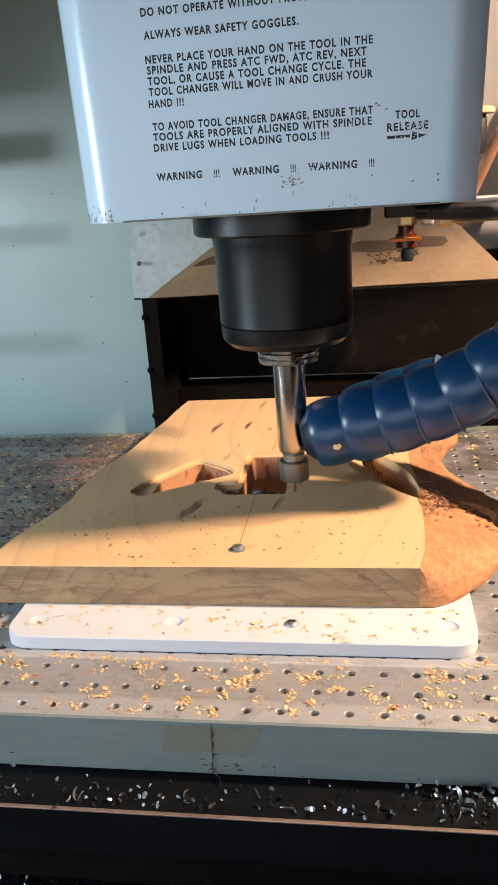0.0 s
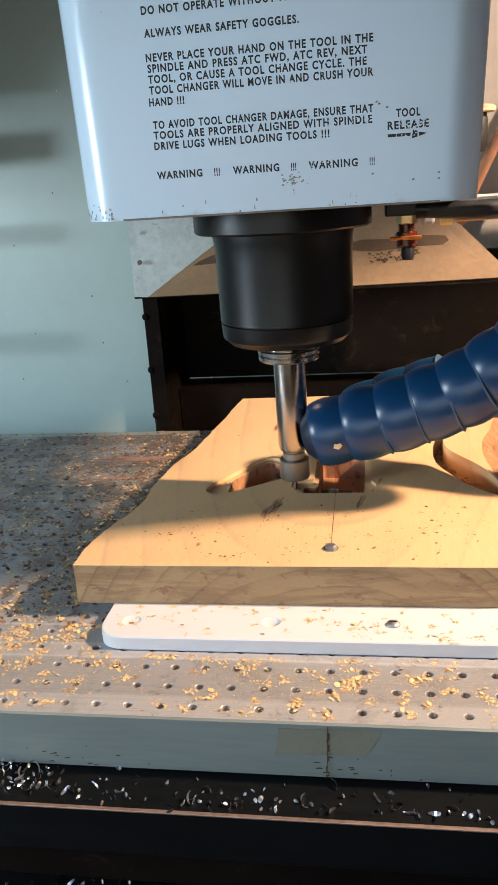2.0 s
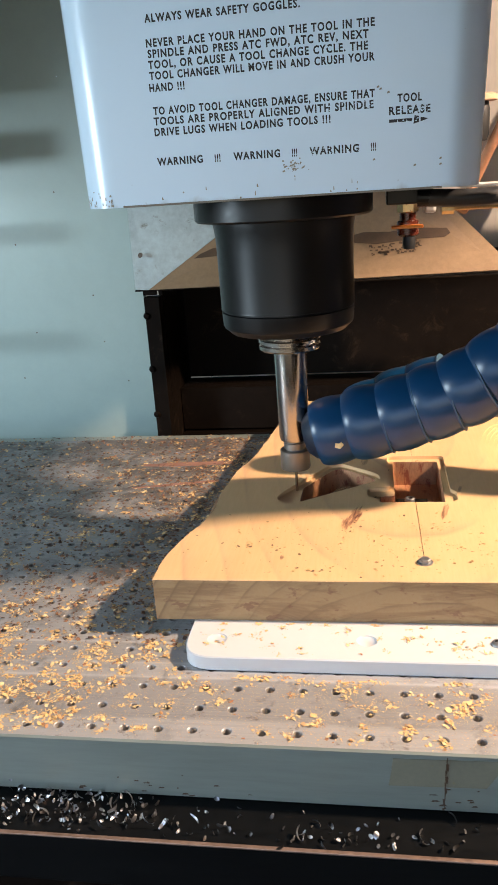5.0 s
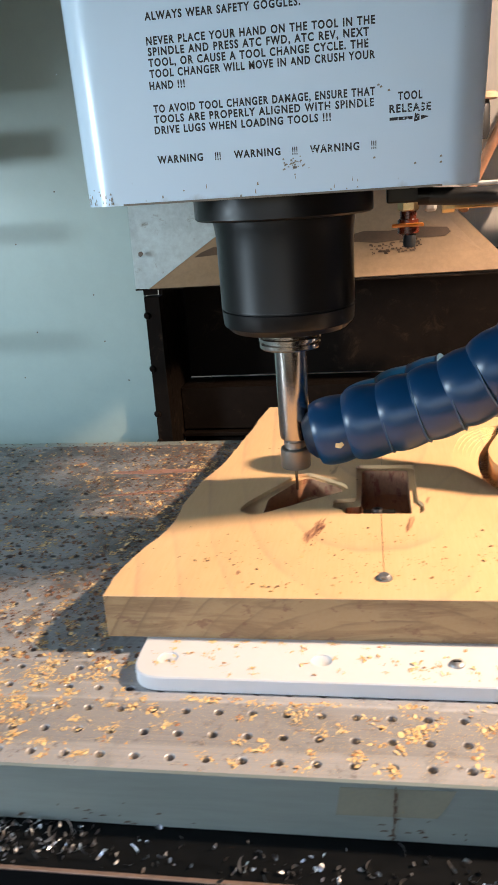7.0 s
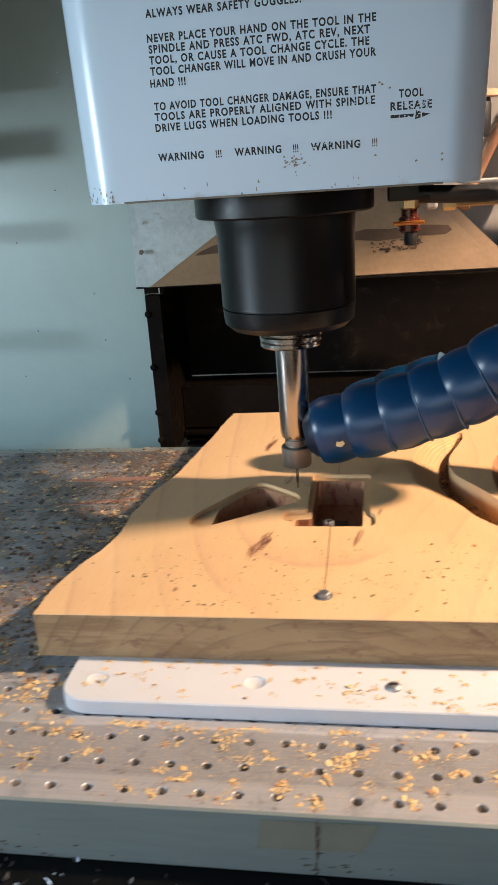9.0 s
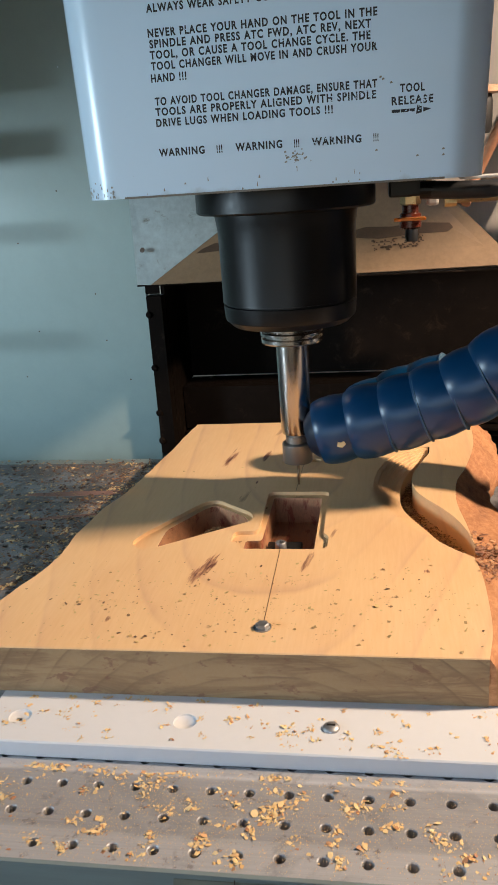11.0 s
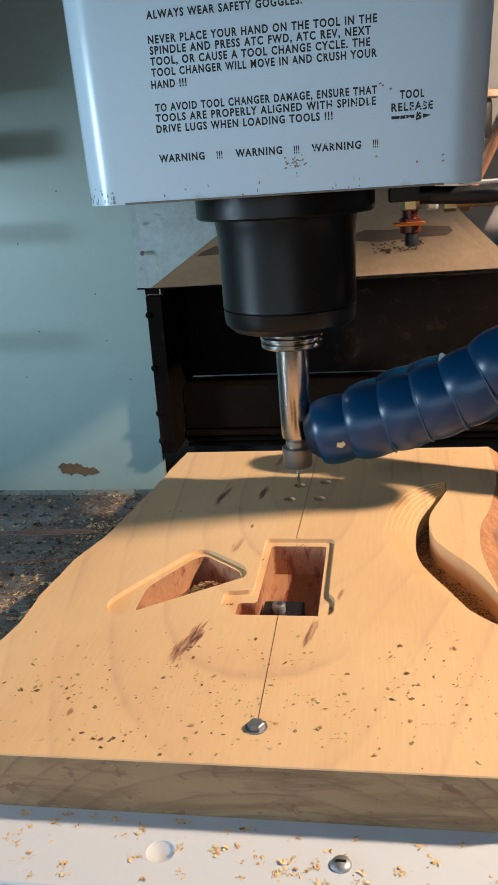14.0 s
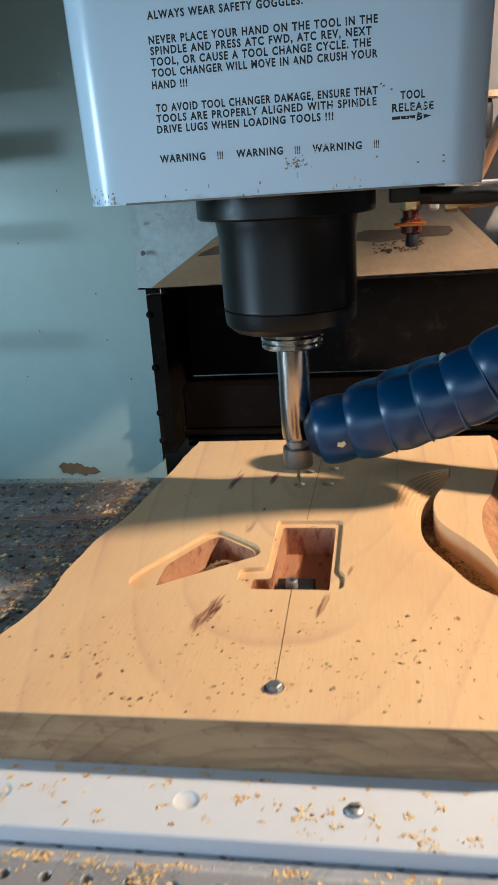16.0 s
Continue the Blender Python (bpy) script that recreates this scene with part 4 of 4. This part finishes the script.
    ("WARNING", -0.0521, 0.3788, 0.0395), ("!!!", -0.0032, 0.3789, 0.0040), ("TOOL", 0.0179, 0.4132, 0.0187), ("RELEASE", 0.0113, 0.4043, 0.0318)]
TOOL_X, TOOL_Y = -0.0890, 0.815


def lettering(text, x, z, width, parent):
    c = bpy.data.curves.new("lettering", "FONT")
    c.body, c.size, c.extrude, c.offset = text, 0.0082, 0.0001, 0.00029
    c.space_word, c.space_character, c.resolution_u = 1.1, 1.22, 3
    tmp = bpy.data.objects.new("lettering", c)
    scene.collection.objects.link(tmp)
    bpy.context.view_layer.update()
    mesh = bpy.data.meshes.new_from_object(tmp.evaluated_get(bpy.context.evaluated_depsgraph_get()))
    bpy.data.objects.remove(tmp)
    xs = [v.co.x for v in mesh.vertices]
    k = width / (max(xs) - min(xs))
    flat = [(x + (v.co.x - min(xs)) * k, FACE_Y - 0.00015 - v.co.z * 0.5, z + v.co.y) for v in mesh.vertices]
    faces = [tuple(f.vertices) for f in mesh.polygons]
    bpy.data.meshes.remove(mesh)
    print_mesh = bpy.data.meshes.new("lettering")
    print_mesh.from_pydata(flat, [], faces)
    finish("lettering", print_mesh, INK, parent)


def spindle_head():
    head = rising(thing("spindle_head", "pale grey painted spindle head with printed black warnings", "spindle head"))
    x0, x1, y1, r, top = -0.2520, 0.0843, 1.27, 0.036, 0.80
    plan = [(x0, y1)]
    for i in range(9):
        a = math.pi + (math.pi / 2) * i / 8
        plan.append((x0 + r + r * math.cos(a), FACE_Y + r + r * math.sin(a)))
    for i in range(13):
        a, wide = 1.5 * math.pi + (math.pi / 2) * i / 12, 0.030
        plan.append((x1 - wide + wide * math.cos(a), FACE_Y + wide + wide * math.sin(a)))
    plan.append((x1, y1))
    bm = bmesh.new()
    lo = ring_verts(bm, plan, HEAD_Z)
    hi = ring_verts(bm, [(x - 0.0110 if x < -0.15 else x + 0.0220 if x > 0.0 else x, y) for x, y in plan], top)
    cx, cy = (x0 + x1) / 2, (FACE_Y + y1) / 2
    shrink = [(x + (0.003 if x < cx else -0.003), y + (0.003 if y < cy else -0.003)) for x, y in plan]
    lo2 = ring_verts(bm, shrink, HEAD_Z)
    up2 = ring_verts(bm, shrink, HEAD_Z + 0.02)
    wall_between(bm, lo, hi), wall_between(bm, lo2, lo), wall_between(bm, up2, lo2)
    bm.faces.new(hi)
    part("cover", bm, HEAD_PAINT, head, "pale grey painted sheet-metal cover", smooth=35)
    part("underside", box((x0 + 0.004, FACE_Y + 0.032, HEAD_Z + 0.006), (x1 - 0.004, y1 - 0.004, HEAD_Z + 0.03)), NOSE_BLACK, head)
    for line in LINES:
        lettering(*line, head)
    bm = bmesh.new()
    for a, b in ((0.0113, 0.0175), (0.0182, 0.0245), (0.0250, 0.0288)):
        sheet(bm, [(a, FACE_Y - 0.00025, 0.3985), (b, FACE_Y - 0.00025, 0.3985), (b + 0.0004, FACE_Y - 0.00025, 0.4008), (a, FACE_Y - 0.00025, 0.4008)], 0.0003, (0, -1, 0))
    sheet(bm, [(0.0300, FACE_Y - 0.00025, 0.3965), (0.0344, FACE_Y - 0.00025, 0.3975), (0.0344, FACE_Y - 0.00025, 0.4018), (0.0310, FACE_Y - 0.00025, 0.4030)], 0.0003, (0, -1, 0))
    sheet(bm, [(0.0355, FACE_Y - 0.00025, 0.3978), (0.0418, FACE_Y - 0.00025, 0.3998), (0.0355, FACE_Y - 0.00025, 0.4012)], 0.0003, (0, -1, 0))
    part("printed_arrow", bm, INK, head, "worn black arrow")
    # places where the print has flaked back to the paint
    bm, worn = bmesh.new(), random.Random(31)
    for cx, cz, sx, sz, count in ((0.033, 0.4072, 0.007, 0.003, 46), (0.027, 0.3995, 0.008, 0.0018, 7), (-0.030, 0.382, 0.012, 0.003, 30), (-0.010, 0.4135, 0.010, 0.004, 34), (-0.004, 0.4475, 0.007, 0.010, 22),
                                  (-0.055, 0.4155, 0.035, 0.006, 26), (-0.09, 0.452, 0.05, 0.012, 26)):
        for _ in range(count):
            x, z, w, h = worn.gauss(cx, sx), worn.gauss(cz, sz), worn.uniform(0.0006, 0.0026), worn.uniform(0.0004, 0.0013)
            sheet(bm, [(x, FACE_Y - 0.00030, z), (x + w, FACE_Y - 0.00030, z + h * 0.3), (x + w * 0.7, FACE_Y - 0.00030, z + h), (x + w * 0.1, FACE_Y - 0.00030, z + h * 0.8)], 0.0001, (0, -1, 0))
    tagged(part("flaked_print", bm, HEAD_PAINT, head, "pale flaked spots in the black print"), kind="stuff")
    part("dirty_rim", box((x0 + 0.040, FACE_Y - 0.0006, HEAD_Z - 0.0004), (x1 - 0.032, FACE_Y + 0.002, HEAD_Z + 0.0013), 0.0004), RIM_DIRT, head, "thin brown line of dirt on the lower rim")
    bm, rng = bmesh.new(), random.Random(8)
    for _ in range(14):
        x = rng.choice((rng.gauss(-0.105, 0.03), rng.gauss(-0.02, 0.02), rng.uniform(-0.21, 0.045)))
        z, w, h = HEAD_Z + abs(rng.gauss(0, 0.006)) + 0.001, rng.uniform(0.0004, 0.0018), rng.uniform(0.0008, 0.004)
        sheet(bm, [(x, FACE_Y - 0.00018, z), (x + w, FACE_Y - 0.00018, z), (x + w * 0.7, FACE_Y - 0.00018, z + h), (x + w * 0.2, FACE_Y - 0.00018, z + h * 0.8)], 0.0002, (0, -1, 0))
    for _ in range(40):
        x, z, w = rng.gauss(-0.0665, 0.005), rng.gauss(0.3705, 0.0025), rng.uniform(0.0005, 0.0018)
        sheet(bm, [(x, FACE_Y - 0.00018, z), (x + w, FACE_Y - 0.00018, z + w * 0.2), (x + w * 0.7, FACE_Y - 0.00018, z + w), (x, FACE_Y - 0.00018, z + w * 0.8)], 0.0002, (0, -1, 0))
    for x, z, u, v in ((-0.2375, 0.3830, -0.2310, 0.3760), (-0.2375, 0.3790, -0.2290, 0.3805), (-0.2340, 0.3770, -0.2335, 0.3700), (-0.2330, 0.3800, -0.2280, 0.3775)):
        sheet(bm, [(x, FACE_Y + 0.010, z), (u, FACE_Y + 0.0065, v), (u, FACE_Y + 0.0065, v + 0.0008), (x, FACE_Y + 0.010, z + 0.0008)], 0.0002, (0, -1, 0))
    for _ in range(30):
        a = worn.uniform(math.pi * 1.05, math.pi * 1.45)
        px, py = x0 + r + (r + 0.0004) * math.cos(a), FACE_Y + r + (r + 0.0004) * math.sin(a)
        z, h = HEAD_Z + abs(worn.gauss(0, 0.006)) + 0.001, worn.uniform(0.0006, 0.003)
        tx, ty, w = -math.sin(a), math.cos(a), worn.uniform(0.0006, 0.0022)
        sheet(bm, [(px, py, z), (px + tx * w, py + ty * w, z), (px + tx * w * 0.7, py + ty * w * 0.7, z + h), (px + tx * w * 0.2, py + ty * w * 0.2, z + h * 0.8)], 0.0002, (math.cos(a), math.sin(a), 0))
    for x, z in ((0.0500, 0.369), (0.0500, 0.3645), (-0.002, 0.3712), (0.010, 0.420), (0.002, 0.4245), (0.004, 0.423), (0.03, 0.365)):
        sheet(bm, [(x, FACE_Y - 0.00018, z), (x + 0.0022, FACE_Y - 0.00018, z + 0.0004), (x + 0.0016, FACE_Y - 0.00018, z + 0.0018), (x + 0.0003, FACE_Y - 0.00018, z + 0.0013)], 0.0002, (0, -1, 0))
    tagged(part("scuffs", bm, SCUFF, head, "dark chips and scuffs in the paint"), kind="stuff")

    o = (TOOL_X, TOOL_Y, 0)
    part("nose_flange", lathe([(0.0, 0.353), (0.0865, 0.353), (0.0865, 0.3275), (0.084, 0.3255), (0.0, 0.3255)], 72, o), NOSE_BLACK, head, smooth=40)
    nose = [(0.0, 0.326), (0.0695, 0.326), (0.0695, 0.3235), (0.0684, 0.3170), (0.0676, 0.3100), (0.0672, 0.3000), (0.0666, 0.2420), (0.0668, 0.2405), (0.0645, 0.2400), (0.0645, 0.2385),
            (0.0664, 0.2378), (0.0655, 0.2250), (0.0645, 0.2225), (0.0630, 0.2215), (0.0580, 0.2165), (0.042, 0.2140), (0.030, 0.2140), (0.030, 0.2200), (0.0, 0.2200)]
    part("spindle_nose", lathe(nose, 72, o), NOSE_BLACK, head, "glossy black turned spindle nose", smooth=30)

    holder = rising(thing("tool_holder", "long ground-steel tool holder with a collet nut and cutter", "tool holder"))
    part("flange", lathe([(0.0, 0.2180), (0.0295, 0.2180), (0.0300, 0.2125), (0.0270, 0.2112), (0.0270, 0.2092), (0.0310, 0.2080), (0.0318, 0.2070), (0.0318, 0.2045), (0.0275, 0.2035), (0.0275, 0.2018),
                          (0.0312, 0.2010), (0.0312, 0.1975), (0.0300, 0.1960), (0.0, 0.1960)], 64, o), GROUND_STEEL, holder, smooth=25)
    part("shank", lathe([(0.0, 0.1965), (0.0168, 0.1965), (0.0158, 0.1030), (0.0148, 0.0985), (0.0125, 0.0975), (0.0, 0.0975)], 56, o), GROUND_STEEL, holder, smooth=25)
    part("neck", lathe([(0.0, 0.0976), (0.0100, 0.0976), (0.0100, 0.0952), (0.0116, 0.0950), (0.0116, 0.0888), (0.0104, 0.0886), (0.0104, 0.0870), (0.0, 0.0870)], 48, o), NUT_STEEL, holder, smooth=25)
    part("collet_nut", lathe([(0.0, 0.0875), (0.0148, 0.0875), (0.0157, 0.0866), (0.0158, 0.0672), (0.0152, 0.0660), (0.0060, 0.0656), (0.0, 0.0656)], 48, o), NUT_STEEL, holder, smooth=30)
    bm = lathe([(0.0, 0.0668), (0.0016, 0.0668), (0.0016, 0.0480), (0.0016, 0.0475), (0.0013, 0.0390), (0.0, 0.0380)], 16, o)
    part("cutter", bm, GROUND_STEEL, holder, "slim steel cutter", smooth=30)


def hood():
    h = rising(thing("way_cover_hood", "oily tan sheet-metal hood over the way covers", "hood"))
    bl, br, tr, tl = Vector((-0.3657, 1.29, 0.1987)), Vector((0.208, 1.29, 0.2045)), Vector((0.055, 1.40, 0.360)), Vector((-0.100, 1.40, 0.380))
    part("front_panel", sheet(bmesh.new(), [bl, br, tr, tl], 0.002, (0, -0.83, 0.55)), TAN_STEEL, h)
    gl, gt = Vector((-0.3860, 1.2827, 0.2011)), Vector((-0.3933, 1.3127, 0.3997))
    part("gusset", sheet(bmesh.new(), [gl, bl + Vector((-0.0006, 0, 0)), tl + Vector((-0.001, 0, 0)), Vector((-0.105, 1.41, 0.45)), gt], 0.002, (-0.2, -0.9, 0.3)), GUSSET_PAINT, h, "bare grey gusset at the hood's end")
    part("lower_lip", box((-0.389, 1.2905, 0.1965), (0.208, 1.335, 0.1985)), DARK_STEEL, h)

    def on(x, z, lift):
        t = (z - 0.1987) / (0.374 - 0.1987)
        return Vector((x, 1.29 + 0.11 * t, z)) + Vector((0, -0.83, 0.55)) * lift

    rng = random.Random(3)
    upper = [(-0.036, 0.252), (0.0, 0.2485), (0.06, 0.2530), (0.104, 0.2535), (0.113, 0.2590), (0.108, 0.2660), (0.06, 0.2690), (0.02, 0.2650), (-0.02, 0.2665), (-0.036, 0.263)]
    part("adhesive_smear", sheet(bmesh.new(), [on(x, z, 0.0024) for x, z in upper], 0.0005, (0, -0.83, 0.55)), GRIME, h, "brown adhesive left by a torn label")
    bm = bmesh.new()
    for _ in range(70):
        x, z, w, v = rng.uniform(-0.012, 0.068), rng.uniform(0.230, 0.246), rng.uniform(0.001, 0.006), rng.uniform(0.0008, 0.003)
        sheet(bm, [on(x, z + 0.08 * x, 0.0022), on(x + w, z + 0.08 * x, 0.0022), on(x + w * 0.8, z + v + 0.08 * x, 0.0022), on(x, z + v + 0.08 * x, 0.0022)], 0.0004, (0, -0.83, 0.55))
    tagged(part("label_residue", bm, GRIME, h, "dark flecks of a torn label"), kind="stuff")
    left = [(-0.292, 0.2420), (-0.255, 0.2440), (-0.236, 0.2450), (-0.236, 0.2570), (-0.262, 0.2560), (-0.283, 0.2480)]
    part("oil_smear", sheet(bmesh.new(), [on(x, z, 0.0006) for x, z in left], 0.0005, (0, -0.83, 0.55)), GRIME, h)
    part("paint_chip", lathe([(0.0, 0.001), (0.004, 0.0008), (0.0045, 0.0)], 7, (-0.3735, 1.2880, 0.2545), (-0.2, -0.9, 0.3)), GRIME, h)


def coolant_gear():
    v = rising(thing("coolant_valve", "black coolant valve with an orange lever under the head", "valve"))
    o = (0.0315, 0.86, 0)
    part("manifold", box((0.010, 0.84, 0.3290), (0.046, 0.89, 0.3545), 0.002), NOSE_BLACK, v)
    part("collar", lathe([(0.0, 0.330), (0.0105, 0.330), (0.0105, 0.3215), (0.0088, 0.3200), (0.0, 0.3200)], 6, o), BRASS, v)
    part("valve_body", lathe([(0.0, 0.321), (0.0082, 0.321), (0.0082, 0.3130), (0.0108, 0.3120), (0.0108, 0.2990), (0.0075, 0.2970), (0.0, 0.2970)], 24, o), OILY_RED, v, "oily dark red valve body", smooth=40)
    part("lever", box((0.0148, 0.842, 0.3058), (0.0462, 0.852, 0.3090), 0.0012), ORANGE, v, "bright orange lever")
    part("outlet", lathe([(0.0, 0.2975), (0.0060, 0.2975), (0.0066, 0.2900), (0.0055, 0.2850), (0.0038, 0.2850), (0.0, 0.2880)], 20, (0.0325, 0.858, 0)), RUBBER, v, smooth=40)
    f = rising(thing("brass_fitting", "pair of brass pipe fittings under the head", "fitting"))
    part("elbow", box((0.0475, 0.865, 0.3180), (0.0600, 0.880, 0.3300), 0.003), PALE_METAL, f)
    part("hex_nut", lathe([(0.0, 0.0), (0.0068, 0.0), (0.0068, 0.012), (0.0, 0.012)], 6, (0.0655, 0.872, 0.3225), (1, 0, 0)), BRASS, f)
    part("stem", lathe([(0.0, 0.0), (0.0042, 0.0), (0.0042, 0.05), (0.0, 0.05)], 16, (0.0770, 0.872, 0.3230), (1, 0, 0)), BRASS, f, smooth=40)
    b = rising(tagged(part("black_coolant_hose", tube([(0.047, 0.835, 0.3345), (0.075, 0.83, 0.3330), (0.11, 0.83, 0.3328), (0.136, 0.845, 0.3400), (0.146, 0.865, 0.375), (0.148, 0.89, 0.45), (0.148, 0.92, 0.60)], 0.0083, 16), RUBBER, smooth=60), "thick black rubber coolant hose under the head", "hose"))
    part("ferrule", lathe([(0.0, 0.0), (0.0085, 0.0), (0.0085, 0.014), (0.0, 0.014)], 20, (0.040, 0.8355, 0.3347), (1, -0.1, -0.03)), NOSE_BLACK, b)
    rising(tagged(part("bracket_plate", box((0.0740, 0.77, 0.3435), (0.128, 0.82, 0.3460), 0.0008), PALE_METAL), "scuffed white metal bracket beside the head", "bracket"))
    rising(tagged(part("brown_hose", tube([(0.092, 0.93, 0.315), (0.104, 0.95, 0.340), (0.122, 0.95, 0.378), (0.142, 0.95, 0.425), (0.16, 0.96, 0.50), (0.16, 0.97, 0.60)], 0.0055, 14), COPPER_TUBE, smooth=60), "reddish-brown hose beside the head", "hose"))
    k = rising(thing("side_knob", "peach plastic knob with a black stem on the head's side", "knob"))
    part("cap", lathe([(0.0, 0.4345), (0.017, 0.4345), (0.020, 0.4325), (0.020, 0.4280), (0.018, 0.4270), (0.0, 0.4270)], 32, (0.1075, 0.95, -0.0035)), PEACH, k, smooth=40)
    part("stem", lathe([(0.0, 0.4272), (0.011, 0.4272), (0.0125, 0.42), (0.0125, 0.395), (0.010, 0.388), (0.0, 0.388)], 24, (0.1075, 0.95, -0.0035)), RUBBER, k, smooth=40)
    part("bracket", box((0.088, 0.943, 0.400), (0.106, 0.957, 0.412), 0.001), NOSE_BLACK, k)


# ---------------------------------------------------------------- blue jointed hose
def joint_mesh():
    bm = lathe([(0.0200, -0.0012), (0.0282, -0.001), (0.0294, 0.0012), (0.0306, 0.0050), (0.0315, 0.0105), (0.0319, 0.0175), (0.0315, 0.0245), (0.0306, 0.0310), (0.0300, 0.0362), (0.0309, 0.0374), (0.0312, 0.0383), (0.0302, 0.0392), (0.0262, 0.0402), (0.0240, 0.034)], 40)
    mesh = bpy.data.meshes.new("hose_joint")
    bmesh.ops.recalc_face_normals(bm, faces=bm.faces)
    for f in bm.faces:
        zs = [v.co.z for v in f.verts]
        f.material_index = 1 if min(zs) > 0.0370 else 0
    bm.to_mesh(mesh)
    bm.free()
    for m in (BLUE_PLASTIC, BLUE_EDGE):
        mesh.materials.append(m)
    mesh.shade_smooth()
    mesh.set_sharp_from_angle(angle=radians(38))
    return mesh


def jointed_hose(points, label, scale, mesh):
    t = thing("jointed_hose", label, "hose", "blue jointed hoses")
    path = [Vector(p) for p in smooth_path(points, 0.002)]
    pitch, gone, last = 0.0345, 0.0, path[0]
    start = path[0]
    d0 = (path[6] - path[0]).normalized()
    part("nozzle", lathe([(0.014, -0.012), (0.017, -0.0125), (0.024, -0.006), (0.029, 0.004), (0.022, 0.004), (0.014, -0.010)], 32, start, d0), NAVY, t, "dark navy nozzle", smooth=40)
    for i, q in enumerate(path[:-8]):
        gone += (q - last).length
        last = q
        if i == 0 or gone >= pitch:
            gone = 0.0
            d = (path[i + 8] - q).normalized()
            ob = new("joint", mesh)
            ob.parent = t
            ob.matrix_local = Matrix.Translation(q) @ Vector((0, 0, 1)).rotation_difference(d).to_matrix().to_4x4() @ Matrix.Diagonal((scale * (0.93 if i == 0 else 1.0), scale * (0.93 if i == 0 else 1.0), 1.0, 1))
    return t


def hoses():
    mesh = joint_mesh()
    # beyond x = 0.11 the runs are unseen, routed to throw shade on the slab
    jointed_hose([(-0.0635, 0.800, 0.1185), (-0.026, 0.800, 0.1280), (0.0085, 0.797, 0.1365), (0.038, 0.794, 0.1475), (0.0705, 0.790, 0.1600), (0.101, 0.785, 0.1785), (0.14, 0.78, 0.207),
                  (0.175, 0.775, 0.245), (0.20, 0.77, 0.29), (0.212, 0.752, 0.35), (0.215, 0.725, 0.42), (0.22, 0.705, 0.52), (0.24, 0.70, 0.62), (0.30, 0.95, 0.70), (0.40, 1.695, 0.72)], "thick blue jointed plastic hose aimed at the cutter", 1.2, mesh)
    jointed_hose([(-0.029, 0.877, 0.1170), (-0.0048, 0.877, 0.1252), (0.0338, 0.877, 0.1373), (0.0729, 0.866, 0.1500), (0.13, 0.845, 0.154), (0.19, 0.825, 0.160), (0.26, 0.81, 0.180), (0.36, 0.83, 0.20), (0.52, 0.90, 0.25), (0.75, 1.00, 0.30), (1.05, 1.10, 0.32), (1.398, 1.16, 0.32)],
                 "second blue jointed hose running behind the first", 1.05, mesh)
    flake = sheet(bmesh.new(), [(-0.0440, 0.7640, 0.1160), (-0.0385, 0.7632, 0.1150), (-0.0350, 0.7640, 0.1185), (-0.0372, 0.7642, 0.1215), (-0.0400, 0.7640, 0.1200), (-0.0432, 0.7645, 0.1205)], 0.0008, (0, -1, 0))
    tagged(part("stuck_chip", flake, GOLD_CHIPS), "pale wood chip stuck to the blue hose", "wood chip")


enclosure()
column_cover()
machine_table()
fixture_plate()
white_board()
slab()
debris()
swarf()
spindle_head()
hood()
coolant_gear()
hoses()


# ---------------------------------------------------------------- movement
def motions():
    table = [(0.0, -0.0497, 0.2530), (0.75, -0.0497, 0.2530), (1.0, -0.0131, 0.2532), (1.4, 0.0353, 0.2544), (2.4, 0.0356, 0.2542), (3.0, 0.0586, 0.2530), (3.45, 0.0871, 0.2527),
             (4.2, 0.0871, 0.2527), (5.2, 0.120, 0.2235), (6.3, 0.1205, 0.2232), (6.5, 0.1209, 0.2237), (7.0, 0.0813, 0.1967), (7.5, 0.0511, 0.1750), (8.5, 0.0514, 0.1750), (8.8, 0.0490, 0.174),
             (9.0, 0.0325, 0.1635), (9.2, 0.0023, 0.1454), (9.6, -0.008, 0.122), (10.7, -0.010, 0.120), (11.3, -0.0160, 0.0849), (11.5, -0.0207, 0.0417), (11.8, -0.0262, -0.0105), (12.0, -0.0266, -0.0109), (13.45, -0.0266, -0.0109), (13.7, -0.014, -0.006),
             (13.9, 0.0, 0.0), (15.6, -0.0002, -0.0002), (16.0, 0.0061, 0.0402)]
    for ob in RIDING:
        walk(ob, [(t, pose(x, y, 0)) for t, x, y in table])
    lift = [(0.0, 0.0), (0.5, 0.0096), (1.0, 0.0117), (1.5, 0.0072), (2.0, 0.0009), (2.5, 0.0029), (3.0, 0.0123), (3.5, 0.0040), (4.0, 0.0009), (4.6, 0.012), (5.2, 0.009), (5.8, 0.001), (6.3, 0.003),
            (6.5, 0.0121), (7.0, 0.0122), (7.5, 0.0059), (8.0, 0.0017), (8.5, 0.0039), (9.0, 0.0129), (9.2, 0.0130), (9.7, 0.005), (10.3, 0.001), (10.8, 0.012), (11.3, 0.022), (11.5, 0.0230), (12.0, 0.0216),
            (12.5, 0.0083), (13.0, -0.0001), (13.5, 0.0099), (14.0, 0.0127), (14.5, 0.0052), (15.0, -0.0030), (15.5, 0.0131), (16.0, 0.0120)]
    for ob in RISING:
        walk(ob, [(t, pose(0, 0, z)) for t, z in lift])


motions()
